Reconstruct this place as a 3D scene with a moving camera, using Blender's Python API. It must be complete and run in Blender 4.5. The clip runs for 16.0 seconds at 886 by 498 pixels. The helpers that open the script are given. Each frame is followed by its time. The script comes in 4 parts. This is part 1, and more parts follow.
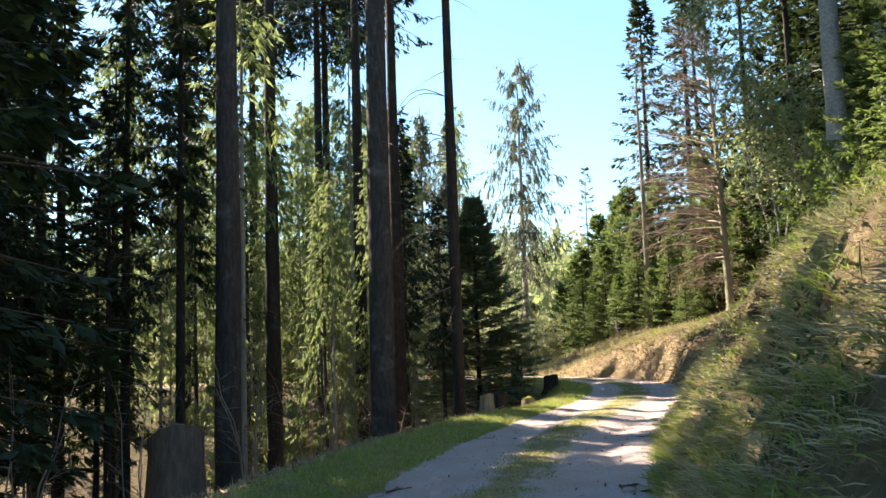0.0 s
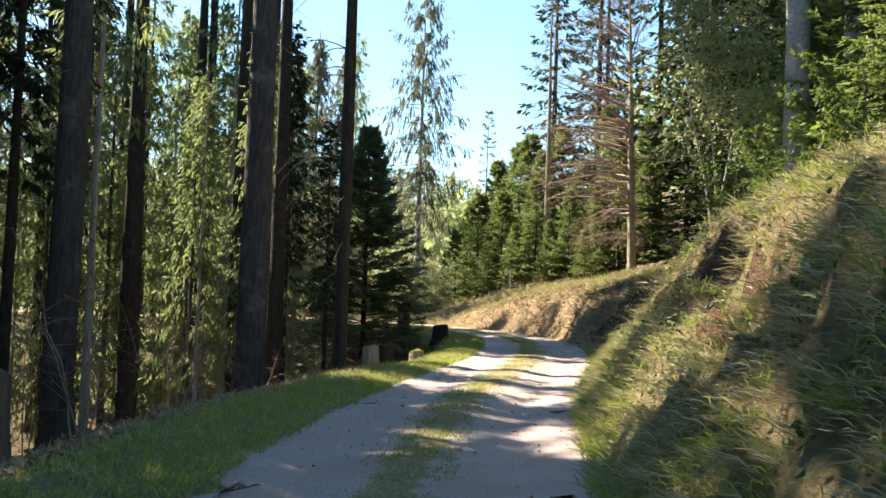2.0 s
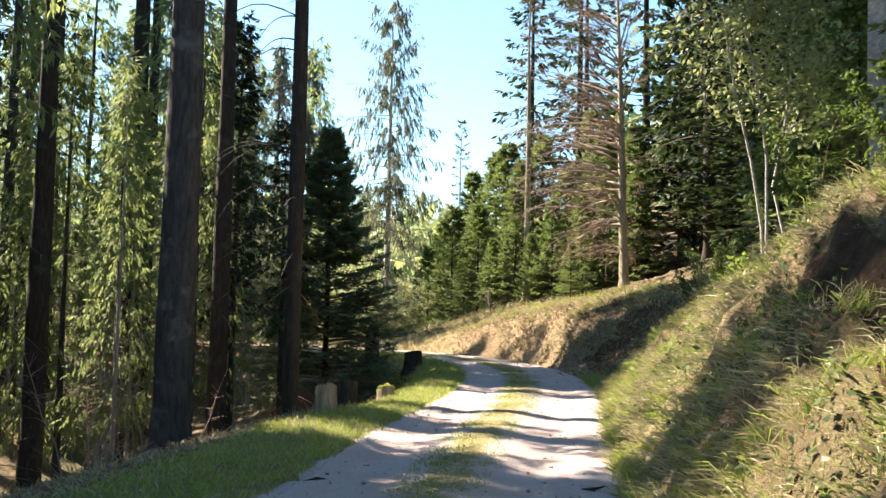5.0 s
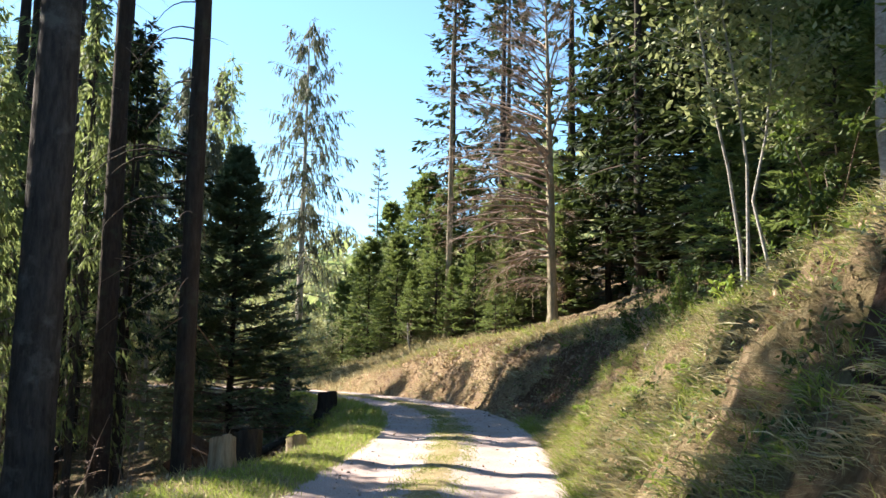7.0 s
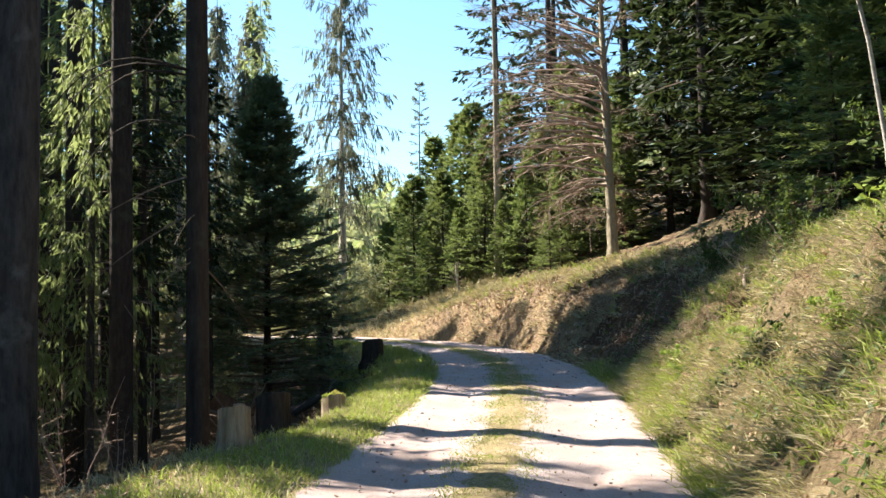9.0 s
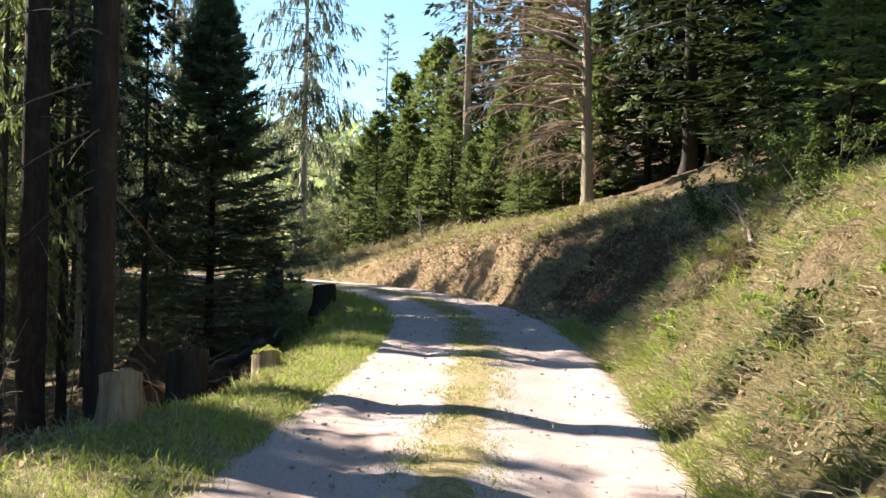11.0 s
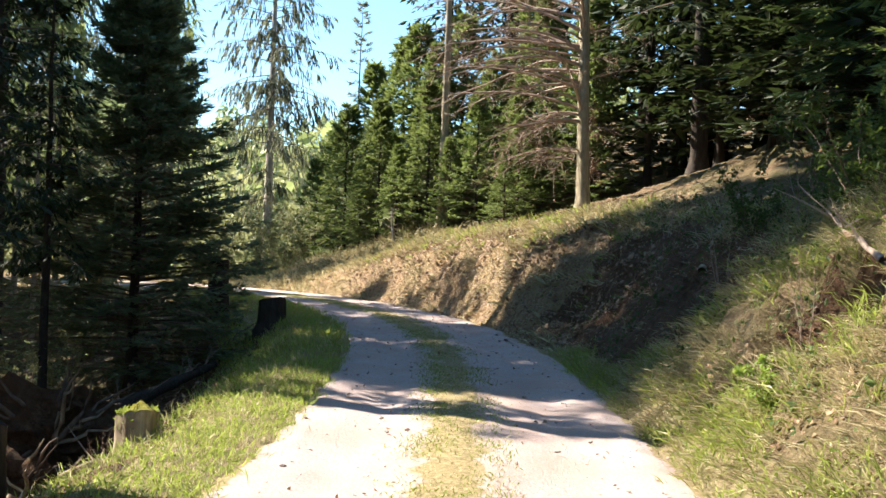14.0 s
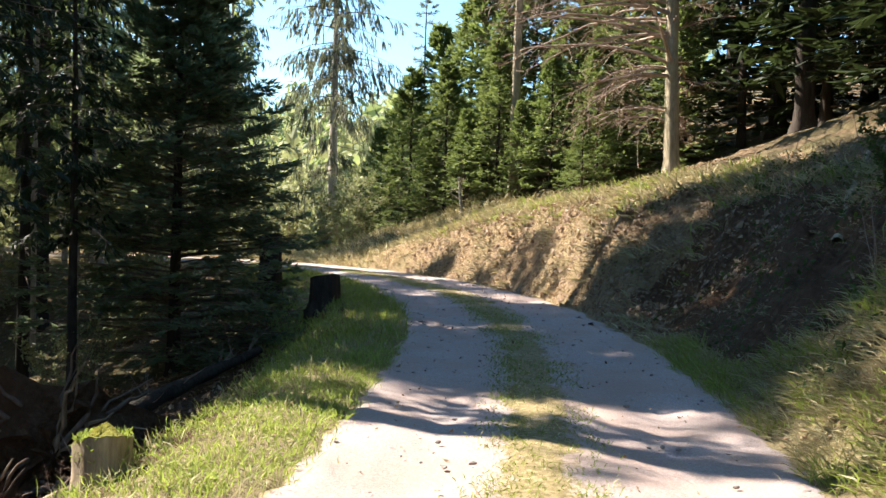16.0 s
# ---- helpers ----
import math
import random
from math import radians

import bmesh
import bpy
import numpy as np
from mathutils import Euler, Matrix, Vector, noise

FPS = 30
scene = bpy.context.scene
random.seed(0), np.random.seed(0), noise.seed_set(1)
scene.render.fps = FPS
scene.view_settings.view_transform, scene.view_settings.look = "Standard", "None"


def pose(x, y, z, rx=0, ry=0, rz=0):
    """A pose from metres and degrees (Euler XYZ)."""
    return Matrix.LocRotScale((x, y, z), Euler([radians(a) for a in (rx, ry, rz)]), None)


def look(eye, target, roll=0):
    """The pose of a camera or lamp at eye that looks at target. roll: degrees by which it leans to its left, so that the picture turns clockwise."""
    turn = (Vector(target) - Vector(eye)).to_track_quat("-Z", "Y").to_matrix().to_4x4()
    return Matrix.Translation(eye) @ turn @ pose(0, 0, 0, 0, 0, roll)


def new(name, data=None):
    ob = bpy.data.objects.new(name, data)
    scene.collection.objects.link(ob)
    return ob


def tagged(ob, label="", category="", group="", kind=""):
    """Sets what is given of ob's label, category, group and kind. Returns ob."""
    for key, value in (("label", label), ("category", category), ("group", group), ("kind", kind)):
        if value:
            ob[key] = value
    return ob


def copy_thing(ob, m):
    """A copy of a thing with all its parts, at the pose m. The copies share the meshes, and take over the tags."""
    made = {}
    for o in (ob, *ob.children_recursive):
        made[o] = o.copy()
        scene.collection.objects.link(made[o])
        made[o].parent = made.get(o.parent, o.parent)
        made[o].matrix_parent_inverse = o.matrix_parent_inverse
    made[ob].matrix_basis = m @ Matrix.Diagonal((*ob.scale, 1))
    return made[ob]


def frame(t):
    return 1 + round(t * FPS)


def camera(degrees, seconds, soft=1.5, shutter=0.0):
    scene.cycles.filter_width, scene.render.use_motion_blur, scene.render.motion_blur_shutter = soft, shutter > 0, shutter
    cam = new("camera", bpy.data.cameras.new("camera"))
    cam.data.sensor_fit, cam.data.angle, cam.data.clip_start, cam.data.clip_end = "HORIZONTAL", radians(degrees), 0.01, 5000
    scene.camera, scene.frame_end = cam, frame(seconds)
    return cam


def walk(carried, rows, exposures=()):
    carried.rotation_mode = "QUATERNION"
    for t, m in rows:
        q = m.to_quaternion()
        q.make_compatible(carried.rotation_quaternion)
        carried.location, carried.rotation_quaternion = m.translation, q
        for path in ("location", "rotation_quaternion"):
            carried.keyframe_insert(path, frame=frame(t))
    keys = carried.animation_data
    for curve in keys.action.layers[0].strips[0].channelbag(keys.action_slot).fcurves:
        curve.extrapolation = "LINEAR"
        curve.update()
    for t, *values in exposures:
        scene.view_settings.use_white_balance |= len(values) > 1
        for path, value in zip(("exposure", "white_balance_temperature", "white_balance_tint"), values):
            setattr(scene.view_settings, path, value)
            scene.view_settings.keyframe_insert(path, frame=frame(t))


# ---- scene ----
cam = camera(51.21, 16.0)
PATH = [
    (0.0, pose(0.024, 0.113, 1.456, 96.40, 1.93, 11.53)),
    (0.5, pose(-0.123, 0.796, 1.459, 97.41, 3.89, 11.37)),
    (1.0, pose(-0.218, 1.437, 1.474, 97.92, 2.98, 12.02)),
    (1.5, pose(-0.388, 2.241, 1.492, 95.23, 0.10, 7.23)),
    (2.0, pose(-0.480, 3.015, 1.507, 92.90, -1.85, 4.46)),
    (2.5, pose(-0.571, 3.662, 1.504, 90.56, -4.65, 3.45)),
    (3.0, pose(-0.649, 4.255, 1.499, 88.81, -3.47, 3.70)),
    (3.5, pose(-0.659, 4.854, 1.514, 90.54, -2.49, 8.42)),
    (4.0, pose(-0.744, 5.586, 1.515, 92.81, 2.27, 6.27)),
    (4.5, pose(-0.797, 6.284, 1.525, 93.51, 1.85, 5.13)),
    (5.0, pose(-0.870, 6.961, 1.509, 94.30, -1.14, 2.63)),
    (5.2, pose(-0.901, 7.227, 1.502, 94.51, -0.19, 1.04)),
    (7.3, pose(-1.156, 9.648, 1.486, 96.82, -1.26, -2.90)),
    (7.5, pose(-1.168, 9.905, 1.499, 96.12, -1.85, -2.42)),
    (8.0, pose(-1.141, 10.531, 1.502, 95.65, 0.18, 0.85)),
    (8.5, pose(-1.134, 11.205, 1.509, 95.26, -0.16, 0.93)),
    (9.0, pose(-1.142, 11.757, 1.501, 93.10, 0.94, 0.27)),
    (9.5, pose(-1.135, 12.252, 1.515, 92.78, -1.48, 1.14)),
    (9.7, pose(-1.139, 12.442, 1.521, 91.27, -4.39, 0.23)),
    (11.8, pose(-0.974, 14.647, 1.495, 89.49, 0.15, -2.91)),
    (12.0, pose(-0.957, 14.905, 1.479, 89.47, -0.49, -2.18)),
    (12.5, pose(-0.947, 15.611, 1.462, 89.72, -0.43, -6.76)),
    (13.0, pose(-0.874, 16.236, 1.492, 90.93, -2.31, -4.95)),
    (13.5, pose(-0.835, 16.860, 1.507, 89.61, -3.80, -5.42)),
    (14.0, pose(-0.832, 17.481, 1.515, 90.18, -2.06, -3.38)),
    (14.5, pose(-0.792, 17.991, 1.491, 90.24, -3.11, 0.71)),
    (15.0, pose(-0.772, 18.543, 1.495, 87.15, 1.06, 0.96)),
    (15.5, pose(-0.740, 19.078, 1.489, 88.31, -1.72, 3.26)),
    (16.0, pose(-0.748, 19.675, 1.451, 88.44, -1.66, 0.97)),
]
walk(cam, PATH, [(0.0, 2.05, 7000, 13), (1.5, 1.95, 7000, 13), (3.0, 2.2, 7000, 13), (5.2, 2.2, 7000, 13), (7.5, 1.86, 6550, 13), (9.7, 1.9, 6600, 13),
                 (12.5, 1.84, 6600, 13), (14.5, 1.94, 6650, 13), (16.0, 1.95, 6650, 13)])

# ---- world, sun, exposure ----
SUN_DIR = Vector((-0.87, 0.45, 0.85)).normalized()
world = bpy.data.worlds.new("world")
scene.world = world
world.use_nodes = True
sky = world.node_tree.nodes.new("ShaderNodeTexSky")
sky.sky_type = "NISHITA"
sky.sun_disc = False
sky.sun_elevation = math.asin(SUN_DIR.z)
sky.sun_rotation = math.atan2(SUN_DIR.x, SUN_DIR.y)
sky.air_density, sky.dust_density, sky.ozone_density = 1.0, 0.25, 2.2
tint = world.node_tree.nodes.new("ShaderNodeMix")
tint.data_type, tint.blend_type = "RGBA", "MULTIPLY"
tint.inputs[0].default_value = 1.0
tint.inputs[7].default_value = (0.7, 0.91, 0.95, 1)
world.node_tree.links.new(sky.outputs[0], tint.inputs[6])
world.node_tree.links.new(tint.outputs[2], world.node_tree.nodes["Background"].inputs[0])
world.node_tree.nodes["Background"].inputs[1].default_value = 0.092
sun = new("sun", bpy.data.lights.new("sun", "SUN"))
sun.data.energy, sun.data.angle, sun.data.color = 5.0, radians(0.53), (1.0, 0.91, 0.79)
sun.matrix_world = look((0, 0, 60), Vector((0, 0, 60)) - SUN_DIR)


# ---- materials ----
def nodes_of(name):
    m = bpy.data.materials.new(name)
    m.use_nodes = True
    nt = m.node_tree
    return m, nt, nt.nodes["Principled BSDF"]


def node(nt, kind, **sets):
    n = nt.nodes.new("ShaderNode" + kind)
    for k, v in sets.items():
        n.inputs[k].default_value = v
    return n


def ramp(nt, fac, stops):
    r = nt.nodes.new("ShaderNodeValToRGB")
    while len(r.color_ramp.elements) < len(stops):
        r.color_ramp.elements.new(0.5)
    for e, (p, c) in zip(r.color_ramp.elements, stops):
        e.position, e.color = p, (*c, 1)
    nt.links.new(fac, r.inputs[0])
    return r.outputs[0]


def mix(nt, fac, a, b, blend="MIX"):
    n = nt.nodes.new("ShaderNodeMix")
    n.data_type, n.blend_type = "RGBA", blend
    for sock, v in ((n.inputs[0], fac), (n.inputs[6], a), (n.inputs[7], b)):
        if isinstance(v, (int, float)):
            sock.default_value = v
        elif isinstance(v, tuple):
            sock.default_value = (*v, 1)
        else:
            nt.links.new(v, sock)
    return n.outputs[2]


def noise_of(nt, scale, detail=6, rough=0.6, stretch=None):
    tc = nt.nodes.new("ShaderNodeTexCoord")
    n = node(nt, "TexNoise", Scale=scale, Detail=detail, Roughness=rough)
    out = tc.outputs["Object"]
    if stretch:
        mp = nt.nodes.new("ShaderNodeMapping")
        mp.inputs["Scale"].default_value = stretch
        nt.links.new(out, mp.inputs[0])
        out = mp.outputs[0]
    nt.links.new(out, n.inputs["Vector"])
    return n.outputs["Fac"]


def bump(nt, bsdf, height, strength, dist):
    b = node(nt, "Bump", Strength=strength, Distance=dist)
    nt.links.new(height, b.inputs["Height"])
    nt.links.new(b.outputs[0], bsdf.inputs["Normal"])


def earth_mat(name, stops, patch, patch_scale, rough=0.95, depth=0.06, fine=9.0):
    m, nt, b = nodes_of(name)
    col = ramp(nt, noise_of(nt, fine, 10, 0.7), stops)
    big = ramp(nt, noise_of(nt, patch_scale, 4), [(0.42, (0, 0, 0)), (0.6, (1, 1, 1))])
    nt.links.new(mix(nt, big, col, mix(nt, 0.6, col, patch)), b.inputs["Base Color"])
    b.inputs["Roughness"].default_value = rough
    b.inputs["Specular IOR Level"].default_value = 0.15
    bump(nt, b, noise_of(nt, fine * 2.5, 8, 0.7), 1.0, depth)
    return m


def leaf_mat(name, dark, light, through_col, rough=0.6, trans=0.35, spec=0.3):
    m, nt, b = nodes_of(name)
    geo = nt.nodes.new("ShaderNodeNewGeometry")
    obj = nt.nodes.new("ShaderNodeObjectInfo")
    c = ramp(nt, geo.outputs["Random Per Island"], [(0.0, dark), (0.6, tuple((a + d) / 2 for a, d in zip(dark, light))), (1.0, light)])
    hs = node(nt, "HueSaturation")
    ma = nt.nodes.new("ShaderNodeMapRange")
    ma.inputs[3].default_value, ma.inputs[4].default_value = 0.8, 1.2
    nt.links.new(obj.outputs["Random"], ma.inputs[0])
    nt.links.new(ma.outputs[0], hs.inputs["Value"])
    nt.links.new(c, hs.inputs["Color"])
    nt.links.new(hs.outputs[0], b.inputs["Base Color"])
    b.inputs["Roughness"].default_value = rough
    b.inputs["Specular IOR Level"].default_value = spec
    t = nt.nodes.new("ShaderNodeBsdfTranslucent")
    nt.links.new(mix(nt, 0.5, hs.outputs[0], through_col), t.inputs[0])
    s = nt.nodes.new("ShaderNodeMixShader")
    s.inputs[0].default_value = trans
    nt.links.new(b.outputs[0], s.inputs[1])
    nt.links.new(t.outputs[0], s.inputs[2])
    nt.links.new(s.outputs[0], nt.nodes["Material Output"].inputs[0])
    return m


def bark_mat(name, dark, light, moss=None, depth=0.03, scale=6.0, stretch=(1, 1, 0.22), moss_low=0.55):
    m, nt, b = nodes_of(name)
    n1 = noise_of(nt, scale * 2, 10, 0.72, stretch)
    col = ramp(nt, n1, [(0.3, dark), (0.52, tuple((a + c) / 2 for a, c in zip(dark, light))), (0.7, light)])
    lich = ramp(nt, noise_of(nt, 2.3, 6, 0.65), [(moss_low, (0, 0, 0)), (moss_low + 0.14, (1, 1, 1))])
    if moss:
        col = mix(nt, lich, col, moss)
    nt.links.new(col, b.inputs["Base Color"])
    b.inputs["Roughness"].default_value = 0.92
    b.inputs["Specular IOR Level"].default_value = 0.2
    bump(nt, b, n1, 1.0, depth)
    return m


def road_mat():
    m, nt, b = nodes_of("gravel_track")
    fine = noise_of(nt, 55, 8, 0.75)
    col = ramp(nt, fine, [(0.25, (0.2, 0.165, 0.155)), (0.5, (0.4, 0.335, 0.315)), (0.75, (0.6, 0.53, 0.51))])
    damp = ramp(nt, noise_of(nt, 0.9, 6), [(0.4, (0, 0, 0)), (0.62, (1, 1, 1))])
    col = mix(nt, damp, col, mix(nt, 0.5, col, (0.36, 0.25, 0.19)))
    vor = node(nt, "TexVoronoi", Scale=38.0)
    tc = nt.nodes.new("ShaderNodeTexCoord")
    nt.links.new(tc.outputs["Object"], vor.inputs["Vector"])
    stones = ramp(nt, vor.outputs["Distance"], [(0.1, (1, 1, 1)), (0.35, (0, 0, 0))])
    col = mix(nt, 0.25, col, mix(nt, stones, col, (0.5, 0.46, 0.44)))
    turf = ramp(nt, noise_of(nt, 24, 8, 0.7), [(0.3, (0.13, 0.115, 0.05)), (0.5, (0.25, 0.2, 0.1)), (0.72, (0.42, 0.35, 0.2))])
    att = nt.nodes.new("ShaderNodeAttribute")
    att.attribute_name = "turf"
    add = nt.nodes.new("ShaderNodeMath")
    nt.links.new(att.outputs["Fac"], add.inputs[0])
    nt.links.new(noise_of(nt, 2.6, 10, 0.75), add.inputs[1])
    col = mix(nt, ramp(nt, add.outputs[0], [(0.93, (0, 0, 0)), (1.12, (1, 1, 1))]), col, turf)
    nt.links.new(col, b.inputs["Base Color"])
    b.inputs["Roughness"].default_value = 0.9
    b.inputs["Specular IOR Level"].default_value = 0.2
    bump(nt, b, fine, 0.8, 0.012)
    return m


M_FLOOR = earth_mat("forest_floor", [(0.3, (0.07, 0.05, 0.032)), (0.5, (0.17, 0.12, 0.072)), (0.72, (0.3, 0.215, 0.13))], (0.07, 0.085, 0.03), 0.5)
M_BANK = earth_mat("bank_litter", [(0.28, (0.1, 0.072, 0.042)), (0.5, (0.26, 0.19, 0.11)), (0.74, (0.44, 0.35, 0.21))], (0.21, 0.2, 0.085), 0.7, depth=0.12)
M_VERGE = earth_mat("verge_turf", [(0.3, (0.12, 0.11, 0.05)), (0.5, (0.24, 0.2, 0.1)), (0.72, (0.4, 0.34, 0.2))], (0.3, 0.24, 0.15), 0.8)
M_FAR = earth_mat("far_slope", [(0.3, (0.06, 0.075, 0.03)), (0.55, (0.13, 0.14, 0.06)), (0.75, (0.22, 0.2, 0.1))], (0.16, 0.12, 0.07), 0.04, fine=1.2, depth=0.3)
M_ROAD = road_mat()
M_SOIL = earth_mat("bare_soil", [(0.3, (0.06, 0.034, 0.02)), (0.5, (0.15, 0.088, 0.052)), (0.72, (0.28, 0.18, 0.11))], (0.16, 0.1, 0.06), 1.5, depth=0.15)
M_CUT = earth_mat("cut_earth", [(0.28, (0.15, 0.095, 0.05)), (0.5, (0.36, 0.25, 0.14)), (0.74, (0.55, 0.42, 0.26))], (0.3, 0.25, 0.13), 0.9, depth=0.15)
M_BARK = bark_mat("spruce_bark", (0.03, 0.026, 0.023), (0.115, 0.102, 0.092), (0.14, 0.14, 0.125))
M_BARK_DARK = bark_mat("dark_bark", (0.022, 0.018, 0.015), (0.078, 0.062, 0.05), (0.065, 0.07, 0.05))
M_BARK_PALE = bark_mat("pale_bark", (0.24, 0.21, 0.17), (0.56, 0.52, 0.45), (0.25, 0.26, 0.17))
M_BARK_LARCH = bark_mat("dead_bark", (0.19, 0.155, 0.10), (0.47, 0.42, 0.30), (0.17, 0.13, 0.09), moss_low=0.6)
M_BIRCH = bark_mat("birch_bark", (0.17, 0.16, 0.14), (0.5, 0.48, 0.44), (0.2, 0.2, 0.15), depth=0.01, stretch=(1, 1, 2.0))
M_TWIG = bark_mat("twig", (0.10, 0.075, 0.055), (0.24, 0.19, 0.15), None, depth=0.004)
M_TWIG_PALE = bark_mat("dry_twig", (0.22, 0.165, 0.13), (0.46, 0.37, 0.30), None, depth=0.004)
M_WOOD = bark_mat("cut_wood", (0.15, 0.11, 0.07), (0.46, 0.385, 0.27), (0.12, 0.11, 0.06), depth=0.012, stretch=(1, 1, 0.15))
M_MOSS = earth_mat("moss", [(0.3, (0.09, 0.1, 0.015)), (0.5, (0.2, 0.2, 0.035)), (0.7, (0.33, 0.3, 0.07))], (0.2, 0.16, 0.05), 3.0, fine=30, depth=0.03)
# near-black: the shade within the woods is put into this needle colour
M_NEEDLE_SHADED = leaf_mat("shaded_needles", (0.013, 0.024, 0.011), (0.045, 0.068, 0.024), (0.07, 0.1, 0.025), trans=0.25)
# paler copy with sunlight put into the colour, for the lit valley side
M_NEEDLE_SUNLIT = leaf_mat("sunlit_needles", (0.085, 0.125, 0.045), (0.23, 0.285, 0.115), (0.42, 0.5, 0.18), trans=0.5)
M_FIR = leaf_mat("fir_needles", (0.07, 0.105, 0.062), (0.22, 0.285, 0.16), (0.3, 0.38, 0.17), trans=0.58, spec=0.45)
M_FIR_BRIGHT = leaf_mat("bright_fir_needles", (0.06, 0.1, 0.032), (0.2, 0.27, 0.085), (0.28, 0.34, 0.09), trans=0.4)
M_GREY = leaf_mat("grey_needles", (0.065, 0.08, 0.05), (0.22, 0.235, 0.15), (0.26, 0.28, 0.15))
M_LEAF = leaf_mat("spring_leaves", (0.1, 0.17, 0.03), (0.24, 0.34, 0.07), (0.4, 0.5, 0.08), trans=0.45)
M_LEAF_PALE = leaf_mat("young_leaves", (0.2, 0.24, 0.1), (0.42, 0.46, 0.24), (0.45, 0.5, 0.2), trans=0.35)
M_IVY = leaf_mat("bramble_leaves", (0.03, 0.06, 0.015), (0.1, 0.15, 0.04), (0.18, 0.26, 0.04), spec=0.25, rough=0.6)
M_GRASS = leaf_mat("green_grass", (0.13, 0.18, 0.035), (0.38, 0.45, 0.11), (0.42, 0.52, 0.09), trans=0.4)
M_STRAW = leaf_mat("dry_grass", (0.25, 0.225, 0.11), (0.58, 0.53, 0.31), (0.5, 0.4, 0.2), trans=0.25)
M_LITTER = leaf_mat("dead_leaves", (0.17, 0.1, 0.055), (0.46, 0.33, 0.2), (0.4, 0.25, 0.13), trans=0.15)
M_RUST = leaf_mat("rusty_twigs", (0.14, 0.08, 0.05), (0.34, 0.23, 0.16), (0.3, 0.18, 0.1), trans=0.1)
M_WOODS = leaf_mat("spring_woods", (0.2, 0.215, 0.09), (0.44, 0.45, 0.22), (0.42, 0.46, 0.2), trans=0.35)
M_STONE = earth_mat("stone", [(0.3, (0.16, 0.14, 0.13)), (0.7, (0.42, 0.38, 0.36))], (0.3, 0.22, 0.18), 8, fine=30, depth=0.01)

# ---- mesh tools ----
RNG = np.random.default_rng(7)


def mesh_ob(name, verts, faces, mats, parent=None, label="", smooth=False, mat_index=None):
    me = bpy.data.meshes.new(name)
    me.from_pydata(np.asarray(verts, float).tolist(), [], [list(f) for f in faces] if isinstance(faces, list) else faces.tolist())
    for m in mats if isinstance(mats, (list, tuple)) else (mats,):
        me.materials.append(m)
    if mat_index is not None:
        me.polygons.foreach_set("material_index", np.asarray(mat_index, np.int32))
    if smooth:
        me.polygons.foreach_set("use_smooth", np.ones(len(me.polygons), bool))
    me.update()
    ob = new(name, me)
    if parent:
        ob.parent = parent
    if label:
        tagged(ob, label)
    if parent and name in ("branchwork", "dead_branchwork", "crown", "foliage", "twig_spray", "moss_tuft"):
        tagged(ob, kind="stuff")
    return ob


def unit(a):
    return a / np.maximum(np.linalg.norm(a, axis=-1, keepdims=True), 1e-9)


def kites(P, D, N, L, W, fold=0.0):
    """One four-cornered leaf for each row: root, direction, rough normal, length, width."""
    D = unit(D)
    S = unit(np.cross(D, N))
    U = np.cross(S, D)
    mid = P + D * (L * 0.45)[:, None]
    V = np.stack([P, mid + S * (W / 2)[:, None] - U * (W * fold)[:, None], P + D * L[:, None], mid - S * (W / 2)[:, None] - U * (W * fold)[:, None]], 1).reshape(-1, 3)
    F = np.arange(len(P) * 4).reshape(-1, 4)
    return V, F


def tubes(C, R, sides=3, cap=True):
    """Tapered tubes along the points C (n, k, 3) with radii R (n, k)."""
    n, k, _ = C.shape
    T = np.gradient(C, axis=1)
    T = unit(T)
    ref = np.where(np.abs(T[..., 2:3]) > 0.9, np.array([1.0, 0, 0]), np.array([0, 0, 1.0]))
    A = unit(np.cross(T, ref))
    B = np.cross(T, A)
    ang = np.arange(sides) * 2 * np.pi / sides
    ring = A[:, :, None] * np.cos(ang)[:, None] + B[:, :, None] * np.sin(ang)[:, None]
    V = (C[:, :, None] + ring * R[:, :, None, None]).reshape(-1, 3)
    i = np.arange(n)[:, None, None] * k * sides + np.arange(k - 1)[None, :, None] * sides
    j = np.arange(sides)[None, None]
    j2 = (j + 1) % sides
    F = np.stack([i + j, i + j2, i + j2 + sides, i + j + sides], -1).reshape(-1, 4)
    return V, F


def join(*parts):
    V, F, o = [], [], 0
    for v, f in parts:
        V.append(v)
        F.append(f + o)
        o += len(v)
    return np.concatenate(V), np.concatenate(F)


